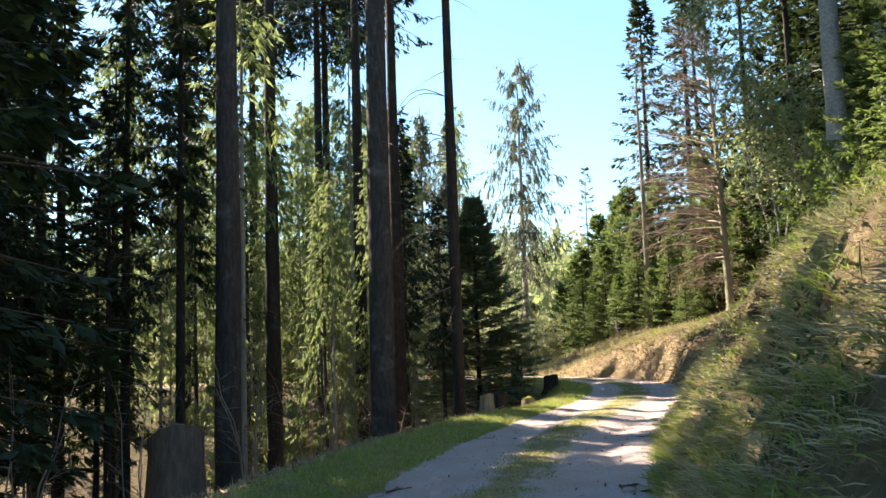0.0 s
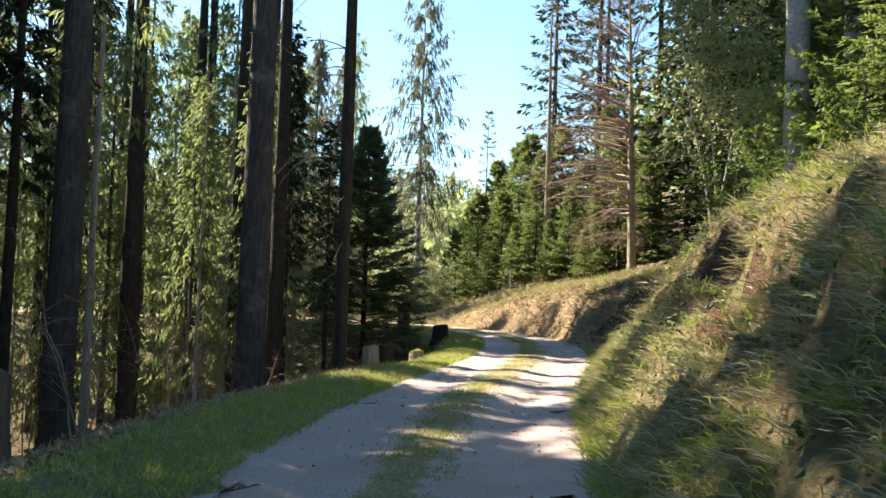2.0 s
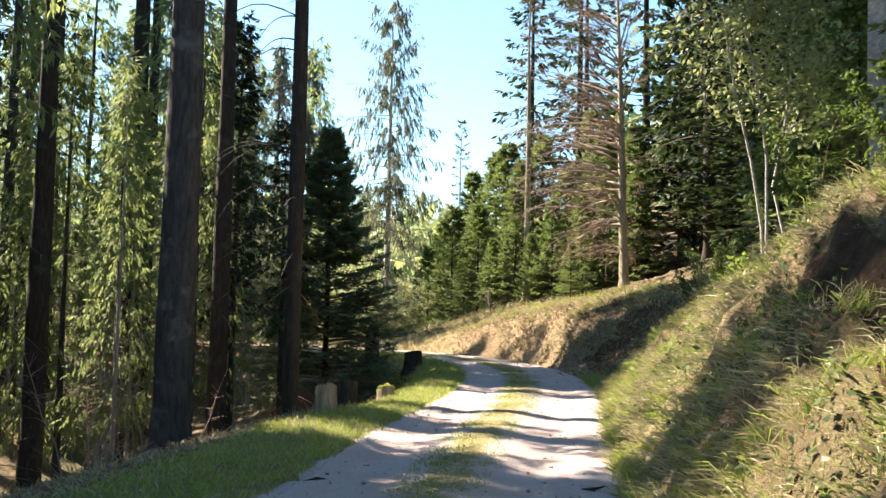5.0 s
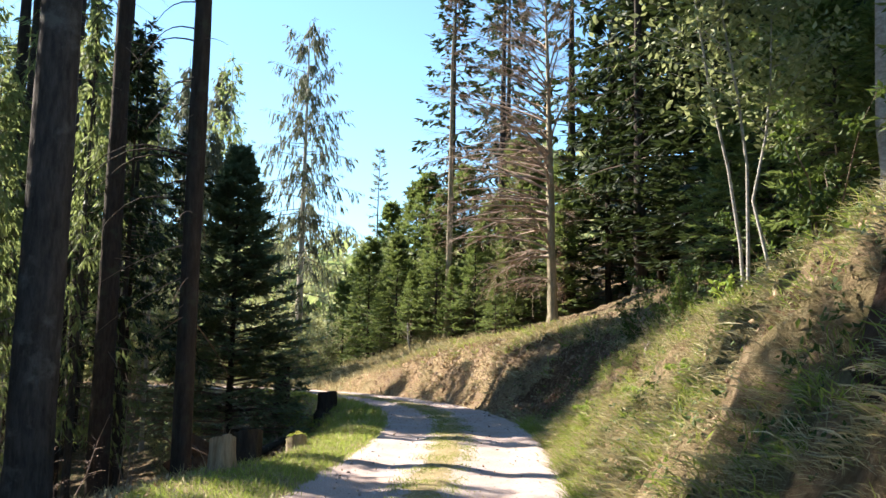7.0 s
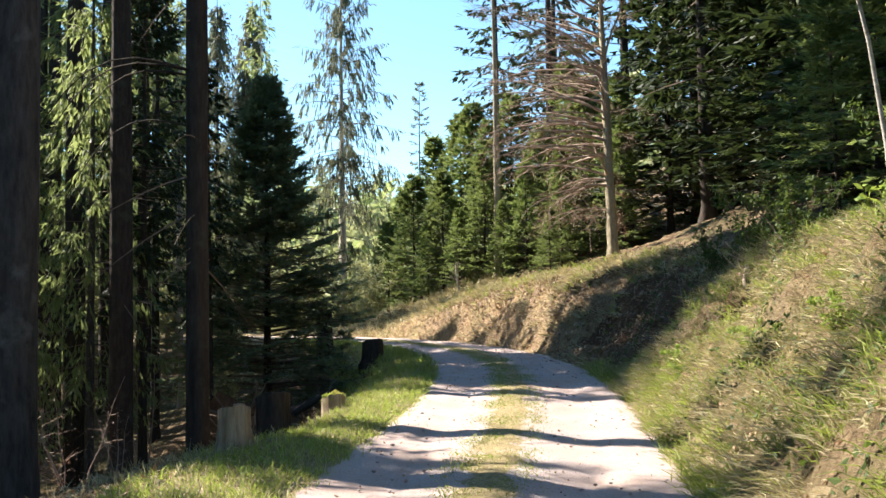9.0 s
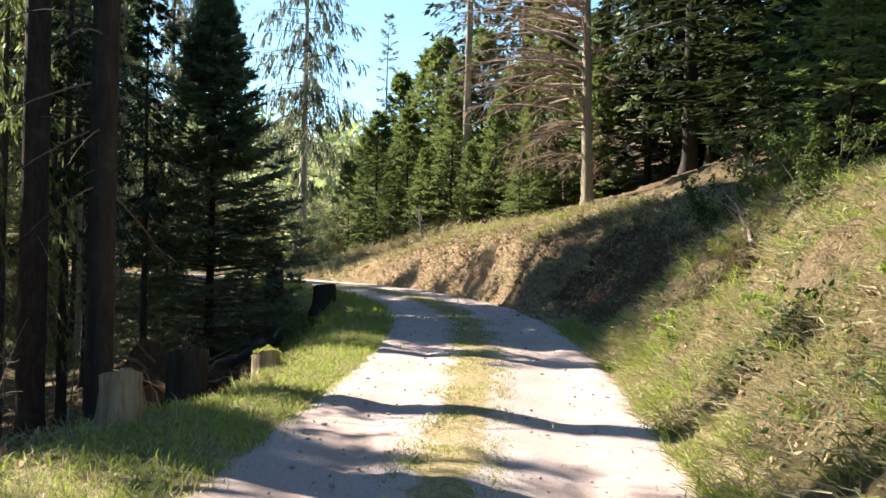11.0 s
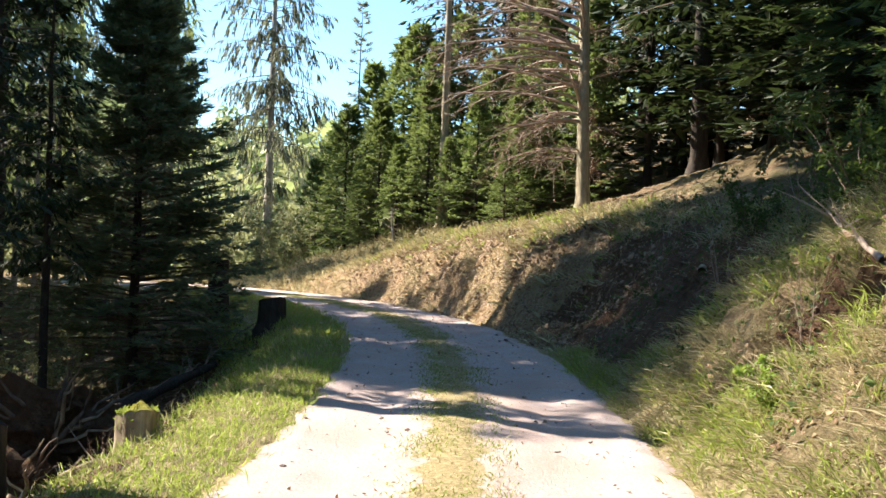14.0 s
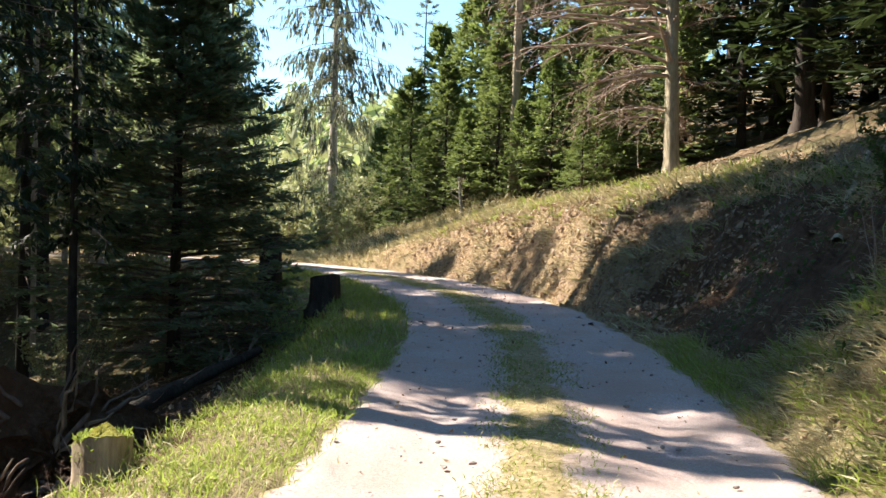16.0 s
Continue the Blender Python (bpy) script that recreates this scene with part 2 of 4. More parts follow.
def trunk_mesh(h, r, rng, lean=(0, 0), sides=14, flare=0.5, rings=16, top=0.08, wob=0.04):
    zs = np.concatenate([[-0.35, 0, 0.12, 0.3, 0.6, 1.0], np.linspace(1.6, h, rings)])
    k = len(zs)
    rr = r * (1 - (1 - top) * np.clip(zs / h, 0, 1) ** 1.15) * (1 + flare * np.exp(-np.maximum(zs, 0) / 0.28))
    bend = np.cumsum(rng.normal(0, wob, (k, 2)), 0) * 0.35
    C = np.stack([lean[0] * zs / h + bend[:, 0] * zs / h, lean[1] * zs / h + bend[:, 1] * zs / h, zs], 1)
    ang = np.arange(sides) * 2 * np.pi / sides
    lob = 1 + 0.07 * np.sin(ang * 3 + rng.uniform(0, 6))[None] + 0.05 * rng.normal(size=(k, sides)) + 0.3 * flare * np.exp(-np.maximum(zs, 0) / 0.22)[:, None] * np.sin(ang * 5 + rng.uniform(0, 6))[None]
    V = np.empty((k, sides, 3))
    V[..., 0] = C[:, None, 0] + np.cos(ang) * rr[:, None] * lob
    V[..., 1] = C[:, None, 1] + np.sin(ang) * rr[:, None] * lob
    V[..., 2] = C[:, None, 2]
    i = np.arange(k - 1)[:, None] * sides
    j = np.arange(sides)[None]
    F = np.stack([i + j, i + (j + 1) % sides, i + (j + 1) % sides + sides, i + j + sides], -1).reshape(-1, 4)
    axis = lambda z: np.stack([np.interp(z, zs, C[:, 0]), np.interp(z, zs, C[:, 1]), z], -1)
    return V.reshape(-1, 3), F, axis


def conifer(name, label, seed, h, r, low, spread, branches, needles, bark, droop=0.25, rise=0.1, hang=0.0, n2=12, n3=7, leaf=0.2, wide=0.05,
            bare=0, lean=(0, 0), power=0.8, gap=0.0, group="", side=None, limb=M_TWIG, twig_len=0.42, twigs=False):
    """A conifer with its base at the origin: trunk, limbs, crown and, where it has them, dead lower limbs."""
    rng = np.random.default_rng(seed)
    root = tagged(new(name), label, "tree", group)
    V, F, axis = trunk_mesh(h, r, rng, lean)
    mesh_ob("trunk", V, F, bark, root, smooth=True)
    u = np.sort(rng.uniform(0, 1, branches)) ** 0.9
    z = low + (h * 0.985 - low) * u
    az = np.arange(branches) * 2.399 + rng.normal(0, 0.4, branches)
    if side is not None:
        az = side[0] + rng.normal(0, side[1], branches)
    ln = spread * (1 - u) ** power * rng.uniform(0.65, 1.12, branches) + 0.12
    if gap:
        ln *= np.where(rng.uniform(size=branches) < gap, 0.35, 1)
    # young bottom branches a little shorter
    ln *= np.clip(0.7 + u * 3, 0, 1)
    s = np.linspace(0, 1, 5)
    out = np.stack([np.cos(az), np.sin(az)], 1)
    C = np.empty((branches, 5, 3))
    base = axis(z)
    up = (rise + 0.55 * u ** 2)[:, None] * s - droop * (1 - 0.7 * u)[:, None] * s ** 1.8 + 0.12 * s ** 4
    C[..., :2] = base[:, None, :2] + out[:, None] * (ln[:, None] * s)[..., None]
    C[..., 2] = base[:, None, 2] + up * ln[:, None]
    R = np.clip(0.012 * ln, 0.006, 0.045)[:, None] * (1 - 0.85 * s)
    lv, lf = tubes(C[:, ::2], R[:, ::2])
    # side twigs along each limb, needle sprays along each twig
    t2 = rng.uniform(0.12, 1.0, (branches, n2)) ** 0.75
    t2[:, -1] = 1.0
    idx = t2 * 4
    a = np.clip(idx.astype(int), 0, 3)
    fr = (idx - a)[..., None]
    rows = np.arange(branches)[:, None]
    P2 = C[rows, a] * (1 - fr) + C[rows, a + 1] * fr
    T = unit(C[rows, a + 1] - C[rows, a])
    sgn = rng.choice([-1.0, 1.0], (branches, n2))[..., None]
    sidev = np.cross(T, np.array([0, 0, 1.0])) * sgn
    D2 = unit(T * rng.uniform(0.35, 0.9, (branches, n2, 1)) + sidev * rng.uniform(0.3, 1.0, (branches, n2, 1)) + np.array([0, 0, -1.0]) * (hang * rng.uniform(0.6, 1.6, (branches, n2, 1)) + 0.1))
    D2[:, -1] = T[:, -1]
    L2 = (twig_len * ln[:, None] * (1.05 - t2) + 0.13 + hang * 0.25) * rng.uniform(0.6, 1.15, (branches, n2))
    if hang:
        L2 = np.minimum(L2, 0.9)
    t3 = (np.arange(n3) + rng.uniform(0, 1, (branches, n2, n3))) / n3
    P3 = P2[:, :, None] + D2[:, :, None] * (t3 * L2[..., None])[..., None]
    P3[..., 2] -= (0.12 * t3 ** 2) * L2[..., None]
    sg = rng.choice([-1.0, 1.0], (branches, n2, n3))[..., None]
    S3 = np.cross(np.broadcast_to(D2[:, :, None], P3.shape), np.array([0, 0, 1.0])) * sg
    D3 = D2[:, :, None] * rng.uniform(0.5, 1.2, (branches, n2, n3, 1)) + S3 * rng.uniform(0.1, 0.9, (branches, n2, n3, 1)) + rng.normal(0, 0.22, P3.shape) - np.array([0, 0, hang * 0.7])
    m = P3.size // 3
    N = rng.normal(0, 0.45, (m, 3)) + np.array([0, 0, 1.0])
    lk = leaf * rng.uniform(0.6, 1.35, m)
    kv, kf = kites(P3.reshape(-1, 3), D3.reshape(-1, 3), N, lk, wide * rng.uniform(0.7, 1.4, m), 0.15)
    if twigs:
        tv, tf = tubes(np.stack([P2.reshape(-1, 3), P2.reshape(-1, 3) + (D2 * L2[..., None]).reshape(-1, 3)], 1), np.tile([[0.006, 0.002]], (branches * n2, 1)))
        lv, lf = join((lv, lf), (tv, tf))
    mesh_ob("branchwork", lv, lf, limb, root)
    mesh_ob("crown", kv, kf, needles, root)
    if bare:
        bz = rng.uniform(1.2, max(low, 1.5), bare)
        ba = rng.uniform(0, 6.283, bare)
        bl = rng.uniform(0.25, 1.5, bare)
        bb = axis(bz)
        Cb = bb[:, None] + np.stack([np.cos(ba), np.sin(ba), rng.uniform(-0.5, 0.1, bare)], 1)[:, None] * (bl[:, None] * s)[..., None]
        Cb[..., 2] -= 0.25 * bl[:, None] * s ** 2
        mesh_ob("dead_branchwork", *tubes(Cb, np.clip(0.008 * bl + 0.004, 0, 0.03)[:, None] * (1 - 0.8 * s)), limb, root)
    return root


# ---- plan of the track ----
EDGE_Y = [-40, 0, 10, 15, 20, 24, 28, 31, 35, 39, 43, 46]
EDGE_L = [-3.5, -2.75, -2.8, -2.8, -2.3, -1.68, -1.5, -1.45, -1.7, -2.5, -3.9, -5.5]
EDGE_R = [-0.3, 0.3, 0.2, 0.4, 0.9, 1.25, 1.6, 1.75, 1.5, 0.75, -0.7, -2.4]
yy = np.arange(-40, 46.01, 0.5)
ker = np.hanning(9) / np.hanning(9).sum()
smooth = lambda a: np.convolve(np.pad(a, 4, "edge"), ker, "valid")
LINE = np.stack([smooth((np.interp(yy, EDGE_Y, EDGE_L) + np.interp(yy, EDGE_Y, EDGE_R)) / 2), yy], 1)
LINE = np.concatenate([LINE, [(-4.6, 46.8), (-5.4, 47.7), (-6.4, 48.6), (-7.7, 49.5), (-9.2, 50.2), (-11, 50.7), (-14, 51), (-19, 50.6), (-27, 49), (-40, 45), (-70, 34), (-160, -5)]])
SEG_A, SEG_D = LINE[:-1], np.diff(LINE, axis=0)
SEG_L = np.linalg.norm(SEG_D, axis=1)
HALF = 1.55


def off_road(x, y):
    """Signed distance from the track's middle line, positive on the uphill side."""
    x, y = np.broadcast_arrays(np.asarray(x, float), np.asarray(y, float))
    P = np.stack([x.ravel(), y.ravel()], 1)
    best, sign = np.full(len(P), 1e9), np.ones(len(P))
    for a, d, l in zip(SEG_A, SEG_D, SEG_L):
        q = P - a
        t = np.clip((q @ d) / l ** 2, 0, 1)
        g = q - t[:, None] * d
        dist = np.hypot(g[:, 0], g[:, 1])
        side = np.where(d[0] * q[:, 1] - d[1] * q[:, 0] > 0, -1.0, 1.0)
        upd = dist < best
        best[upd], sign[upd] = dist[upd], side[upd]
    return (best * sign).reshape(x.shape)


def sstep(a, b, x):
    t = np.clip((x - a) / (b - a), 0, 1)
    return t * t * (3 - 2 * t)


def lumps(x, y, s, seed):
    """Cheap smooth unevenness made of crossed waves."""
    r = np.random.default_rng(seed)
    v = 0
    for k in range(7):
        a, f, p = r.uniform(0, 6.28), r.uniform(0.6, 2.4) / s, r.uniform(0, 6.28)
        v = v + np.sin((x * np.cos(a) + y * np.sin(a)) * f * 6.28 + p + np.sin(x * f * 2 + p) * 0.8)
    return v / 7


SCARS = [(2.0, 16.4, 0.45, 0.8, 0.3), (1.8, 13.9, 0.36, 1.1, 0.36), (1.45, 11.2, 0.36, 0.9, 0.3), (2.5, 20.4, 0.4, 0.5, 0.3), (2.7, 24.5, 0.5, 0.6, 0.3), (2.6, 34.0, 0.5, 1.6, 0.35), (2.2, 38.5, 0.35, 1.5, 0.3), (0.6, 41.6, 0.4, 1.2, 0.25), (3.4, 29.5, 0.5, 0.7, 0.3)]


def scar(x, y):
    """Depth of the slips of bare earth in the cut bank."""
    v = 0
    for cx, cy, rx, ry, dep in SCARS:
        v = v + dep * np.exp(-(((x - cx) / rx) ** 2 + ((y - cy) / ry) ** 2) ** 2)
    return v


# heights of the cut bank by distance from the track, stretch by stretch along it
BANK_E = [0, 0.15, 0.5, 0.9, 1.2, 1.7, 2.2, 3.2, 4.2, 7, 15, 40, 120]
BANKS = [([0, 0.06, 0.65, 1.22, 1.65, 2.4, 2.8, 3.0, 3.2, 4.2, 7.4, 15, 26], (-900, -899), (16, 20.5)),
         ([0, 0.06, 0.42, 0.8, 1.1, 1.75, 2.2, 2.45, 2.75, 4.0, 7.4, 15, 26], (16, 20.5), (25, 29)),
         ([0, 0.03, 0.15, 0.45, 0.7, 1.2, 1.7, 2.25, 2.5, 3.4, 7.0, 15, 26], (25, 29), (32.5, 36)),
         ([0, 0.15, 0.95, 1.65, 1.9, 2.05, 2.2, 2.5, 2.9, 4.0, 7.4, 15, 26], (32.5, 36), (9000, 9001))]


def ground_z(x, y):
    x, y = np.broadcast_arrays(np.asarray(x, float), np.asarray(y, float))
    d = off_road(x, y)
    e, dl = d - HALF, -d - HALF
    wav = lumps(x, y, 2.2, 3)
    e2 = e + 0.3 * wav * sstep(0.1, 1.2, e) + 0.3 * lumps(x, y, 0.8, 5) * sstep(0.2, 1.0, e) + 0.15 * lumps(x, y, 0.45, 6) * sstep(0.2, 1.0, e)
    bank = 0
    for prof, lo, hi in BANKS:
        share = sstep(lo[0], lo[1], y) * (1 - sstep(hi[0], hi[1], y))
        bank = bank + share * np.interp(e2, BANK_E, prof)
    front = np.interp(e, [0, 3, 10, 20, 40, 90, 190, 320, 600], [0, 0.1, -0.4, -0.9, -4, -3, 17, 40, 55])
    k = np.where(y > 42, sstep(-6.5, 1.0 + 0.25 * np.maximum(y - 56, 0), x - 0.06 * (y - 44)), 1.0)
    k = np.maximum(k, 0)
    right = k * bank * np.interp(y, [40, 47], [1, 0.78]) + (1 - k) * front
    wide = np.interp(dl, [0, 0.9, 1.6, 2.3, 3.5, 5.8, 10, 25, 45, 80, 160, 300, 600], [0.03, 0.08, -0.03, -0.2, -0.55, -1.5, -3.6, -10, -13, -11, 14, 45, 60])
    steep = np.interp(dl, [0, 0.6, 1.0, 1.7, 2.6, 4.0, 6.5, 10, 25, 45, 80, 160, 300, 600], [0.03, 0.04, -0.06, -0.65, -1.1, -1.5, -2.3, -3.8, -10, -13, -11, 14, 45, 60])
    sk = sstep(21.3, 22.8, y) * (1 - sstep(36, 44, y))
    left = wide * (1 - sk) + steep * sk
    z = np.where(d > 0, right, left)
    z = z + 0.5 * np.exp(-(((x + 3.7) / 1.5) ** 2 + ((y - 52.0) / 1.1) ** 2))
    z = z + (0.05 * lumps(x, y, 1.3, 9) + 0.25 * lumps(x, y, 7, 11) * sstep(1.5, 6, np.abs(d) - HALF)) * sstep(0.1, 1.2, np.abs(d) - HALF)
    z = z - np.where(d > HALF, scar(x, y), 0)
    return np.where(np.abs(d) < HALF - 0.05, z - 0.07, z)


def hollow(x, y):
    """Share of bare earth in the washed-out hollow of the bank before the bend."""
    e = off_road(x, y) - HALF
    return sstep(27.3, 28.8, y + 0.5 * lumps(x, y, 1.0, 151)) * (1 - sstep(33.5, 35, y)) * sstep(0.25, 0.5, e) * (1 - sstep(2.3, 3.2, e))


def gz(x, y):
    return float(ground_z(np.array([x]), np.array([y]))[0])


def put_at(ob, x, y, turn=0.0, size=1.0, sink=0.08, tilt=(0, 0)):
    ob.matrix_basis = pose(x, y, gz(x, y) - sink, tilt[0], tilt[1], turn) @ Matrix.Diagonal((size, size, size, 1))
    return ob


def again(ob, x, y, turn=0.0, size=1.0, sink=0.08):
    return copy_thing(ob, pose(x, y, gz(x, y) - sink, 0, 0, turn) @ Matrix.Diagonal((size / ob.scale[0], size / ob.scale[1], size / ob.scale[2], 1)))


# ---- ground and track ----
def spread_axis(lo, hi, step, far):
    mid = np.arange(lo, hi + 1e-6, step)
    grow = np.cumsum(step * 1.22 ** np.arange(1, 60))
    left = (lo - grow)[(lo - grow) > -far][::-1]
    return np.concatenate([[-far], left, mid, (hi + grow)[(hi + grow) < far], [far]])


gx, gy = spread_axis(-12, 10, 0.17, 900), spread_axis(2, 56, 0.26, 900)
GX, GY = np.meshgrid(gx, gy)
GZ = ground_z(GX, GY)
nx, ny = len(gx), len(gy)
i = (np.arange(ny - 1)[:, None] * nx + np.arange(nx - 1)[None]).ravel()
GF = np.stack([i, i + 1, i + nx + 1, i + nx], 1)
fcx = (GX[:-1, :-1] + GX[1:, 1:]).ravel() / 2
fcy = (GY[:-1, :-1] + GY[1:, 1:]).ravel() / 2
fd = off_road(fcx, fcy)
jit = lumps(fcx, fcy, 1.1, 21) * 0.6
gm = np.zeros(len(GF), int)
gm[(fd > HALF) & (fd < HALF + 4.4 + jit)] = 1
gm[(fd < 0) & (fd > -HALF - 1.5 + jit)] = 2
gm[np.abs(fd) < HALF + 0.25 + jit * 0.4] = 2
gm[(fd > HALF + 0.1) & (scar(fcx, fcy) > 0.12)] = 4
gm[(fd > HALF + 0.05) & (fd < HALF + 1.9 + jit) & (fcy > 33.5 + jit * 2)] = 5
gm[(fd < -HALF - 0.75 + jit * 0.3) & (fd > -HALF - 6) & (fcy > 21.6 + jit) & (fcy < 37)] = 4
gm[hollow(fcx, fcy) > 0.5] = 4
gm[np.hypot(fcx, fcy - 20) > 85] = 3
ground = mesh_ob("ground", np.stack([GX, GY, GZ], -1).reshape(-1, 3), GF, [M_FLOOR, M_BANK, M_VERGE, M_FAR, M_SOIL, M_CUT], smooth=True, mat_index=gm)
tagged(ground, "forest slope of litter, turf and dry grass", "ground", kind="structure")


def road_mesh():
    pts = LINE
    # even steps along the line
    seg = np.concatenate([[0], np.cumsum(np.linalg.norm(np.diff(pts, axis=0), axis=1))])
    ss = np.arange(0, min(seg[-1], 150), 0.2)
    c = np.stack([np.interp(ss, seg, pts[:, 0]), np.interp(ss, seg, pts[:, 1])], 1)
    t = unit(np.gradient(c, axis=0))
    nrm = np.stack([t[:, 1], -t[:, 0]], 1)
    us = np.linspace(-1, 1, 27)
    rag = 1 + 0.07 * np.sin(ss * 1.7 + np.sin(ss * 0.9) * 2)[:, None] + 0.05 * RNG.normal(size=(len(ss), 1))
    w = us[None] * (HALF + 0.1) * np.where(np.abs(us) > 0.8, rag, 1)
    X = c[:, None, 0] + nrm[:, None, 0] * w
    Y = c[:, None, 1] + nrm[:, None, 1] * w
    rut = -0.035 * (np.exp(-((np.abs(us) - 0.5) / 0.17) ** 2)) + 0.03 * np.exp(-(us / 0.18) ** 2) - 0.05 * np.clip((np.abs(us) - 0.88) / 0.12, 0, 1)
    Z = 0.035 + rut[None] + 0.012 * lumps(X, Y, 0.9, 31) + 0.006 * RNG.normal(size=X.shape)
    n = len(us)
    i = (np.arange(len(ss) - 1)[:, None] * n + np.arange(n - 1)[None]).ravel()
    return np.stack([X, Y, Z], -1).reshape(-1, 3), np.stack([i, i + n, i + n + 1, i + 1], 1)[:, ::-1]


rv, rf = road_mesh()
turf = np.exp(-((off_road(rv[:, 0], rv[:, 1]) + 0.08) / 0.38) ** 2) * 0.64 + 0.75 * sstep(HALF - 0.3, HALF + 0.1, np.abs(off_road(rv[:, 0], rv[:, 1])))
road = mesh_ob("road", rv, rf, M_ROAD, smooth=True)
road.data.attributes.new("turf", "FLOAT", "POINT").data.foreach_set("value", turf.astype(np.float32))
tagged(road, "pale gravel forest track with a grassy middle strip", "road", kind="structure")

# ---- trees: tall trunks beside the track ----
tall = conifer("spruce_tree", "tall spruce with bare furrowed trunk and high crown", 11, 34, 0.31, 23.0, 3.8, 140, M_NEEDLE_SHADED, M_BARK, droop=0.5, hang=0.6, n2=13, n3=10, leaf=0.42, wide=0.12, bare=34, group="trees beside the track")
put_at(tall, -5.85, 21.7, 40)
TALL = [(-17.0, 22.0, 150, 0.65), (-9.05, 20.0, 10, 1.0),
        (-18.5, 40, 220, 0.85)]
for x, y, a, s in TALL:
    again(tall, x, y, a, s)
murky = conifer("spruce_tree", "tall dark spruce trunk with snapped side twigs", 16, 38, 0.3, 27.0, 3.8, 150, M_NEEDLE_SHADED, M_BARK_DARK, droop=0.5, hang=0.6, n2=13, n3=10, leaf=0.42, wide=0.12, bare=40, group="trees beside the track")
put_at(murky, -7.45, 29.6, 100, 0.8)
again(murky, -10.75, 27.0, 77, 0.85)
# copies added for the shade of their unseen crowns on the right slope
again(murky, -9.7, 33.0, 20, 0.85)
again(murky, -11.4, 43.0, 120, 0.8)
again(murky, -13.6, 41.0, 190, 0.85)
slim = conifer("spruce_tree", "slim dark spruce trunk beside the pale stump", 18, 33, 0.155, 20.0, 2.9, 110, M_NEEDLE_SHADED, M_BARK_DARK, droop=0.5, hang=0.5, n2=12, n3=9, leaf=0.38, wide=0.1, bare=30, group="trees beside the track")
dr = np.random.default_rng(44)
da, dl, ds = dr.normal(1.3, 0.7, 13), dr.uniform(0.9, 2.3, 13), np.linspace(0, 1, 8)
DC = np.zeros((13, 8, 3))
DC[..., 0], DC[..., 1] = (np.cos(da) * dl)[:, None] * ds ** 0.8, (np.sin(da) * dl)[:, None] * ds ** 0.8
DC[..., 2] = dr.uniform(4.2, 9.5, 13)[:, None] + dl[:, None] * (0.35 * ds - 1.0 * ds ** 2.4)
mesh_ob("dead_branchwork", *tubes(DC, (0.016 * (1 - 0.8 * ds))[None].repeat(13, 0), 4), M_BARK_DARK, slim)
put_at(slim, -4.42, 23.9, 100, 1.0)
# mostly out of view; added so that their crowns shade the track
broad = conifer("spruce_tree", "tall spruce with broad low-reaching crown, added for shade", 15, 26, 0.3, 8.0, 3.4, 120, M_NEEDLE_SHADED, M_BARK, droop=0.5, hang=0.6, n2=11, n3=7, leaf=0.25, wide=0.085, bare=34, group="shading spruces")
put_at(broad, -13.0, 12.0, 50, 0.7)
for x, y, a, s in [(-16.5, 10.5, 20, 0.95), (-12.0, 15.4, 99, 0.5)]:
    again(broad, x, y, a, s)
# added shadow casters, left of the view and behind the walk
shade = conifer("spruce_tree", "unseen dense spruce added to shade the track from the valley side", 19, 22, 0.24, 3.0, 3.7, 130, M_NEEDLE_SHADED, M_BARK_DARK, droop=0.4, hang=0.2, n2=10, n3=5, leaf=0.42, wide=0.19, group="shading spruces", power=0.42)
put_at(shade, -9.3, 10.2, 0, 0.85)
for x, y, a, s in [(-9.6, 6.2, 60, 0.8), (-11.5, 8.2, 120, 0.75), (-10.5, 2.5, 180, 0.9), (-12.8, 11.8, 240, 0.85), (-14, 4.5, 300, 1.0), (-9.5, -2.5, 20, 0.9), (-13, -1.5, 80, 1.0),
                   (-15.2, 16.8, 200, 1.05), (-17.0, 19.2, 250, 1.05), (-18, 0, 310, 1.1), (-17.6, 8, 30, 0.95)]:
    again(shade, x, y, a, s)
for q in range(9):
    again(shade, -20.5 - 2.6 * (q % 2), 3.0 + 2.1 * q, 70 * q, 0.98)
shady = conifer("spruce_tree", "dark shaded spruce with dead lower branches", 12, 21, 0.19, 6.3, 2.9, 85, M_NEEDLE_SHADED, M_BARK_DARK, droop=0.45, hang=0.3, n2=11, n3=7, leaf=0.24, wide=0.07, bare=46, gap=0.35, group="shaded forest spruces")
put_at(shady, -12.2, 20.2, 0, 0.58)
# several copies stand out of view, added to shade track and near bank
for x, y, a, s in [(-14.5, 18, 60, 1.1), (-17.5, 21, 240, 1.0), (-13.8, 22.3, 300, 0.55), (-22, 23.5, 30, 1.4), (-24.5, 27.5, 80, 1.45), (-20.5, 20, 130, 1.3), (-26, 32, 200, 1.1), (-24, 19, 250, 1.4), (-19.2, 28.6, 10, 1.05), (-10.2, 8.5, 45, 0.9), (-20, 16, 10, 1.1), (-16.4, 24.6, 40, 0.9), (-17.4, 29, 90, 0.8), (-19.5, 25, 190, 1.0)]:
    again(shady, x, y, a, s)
canopy = conifer("spruce_tree", "tall spruce with dark hanging crown over bare trunk", 32, 27, 0.2, 9.0, 3.6, 105, M_NEEDLE_SHADED, M_BARK_DARK, droop=0.5, hang=0.5, n2=11, n3=7, leaf=0.3, wide=0.085, bare=44, gap=0.4, group="dark crowned spruces")
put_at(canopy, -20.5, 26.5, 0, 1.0)
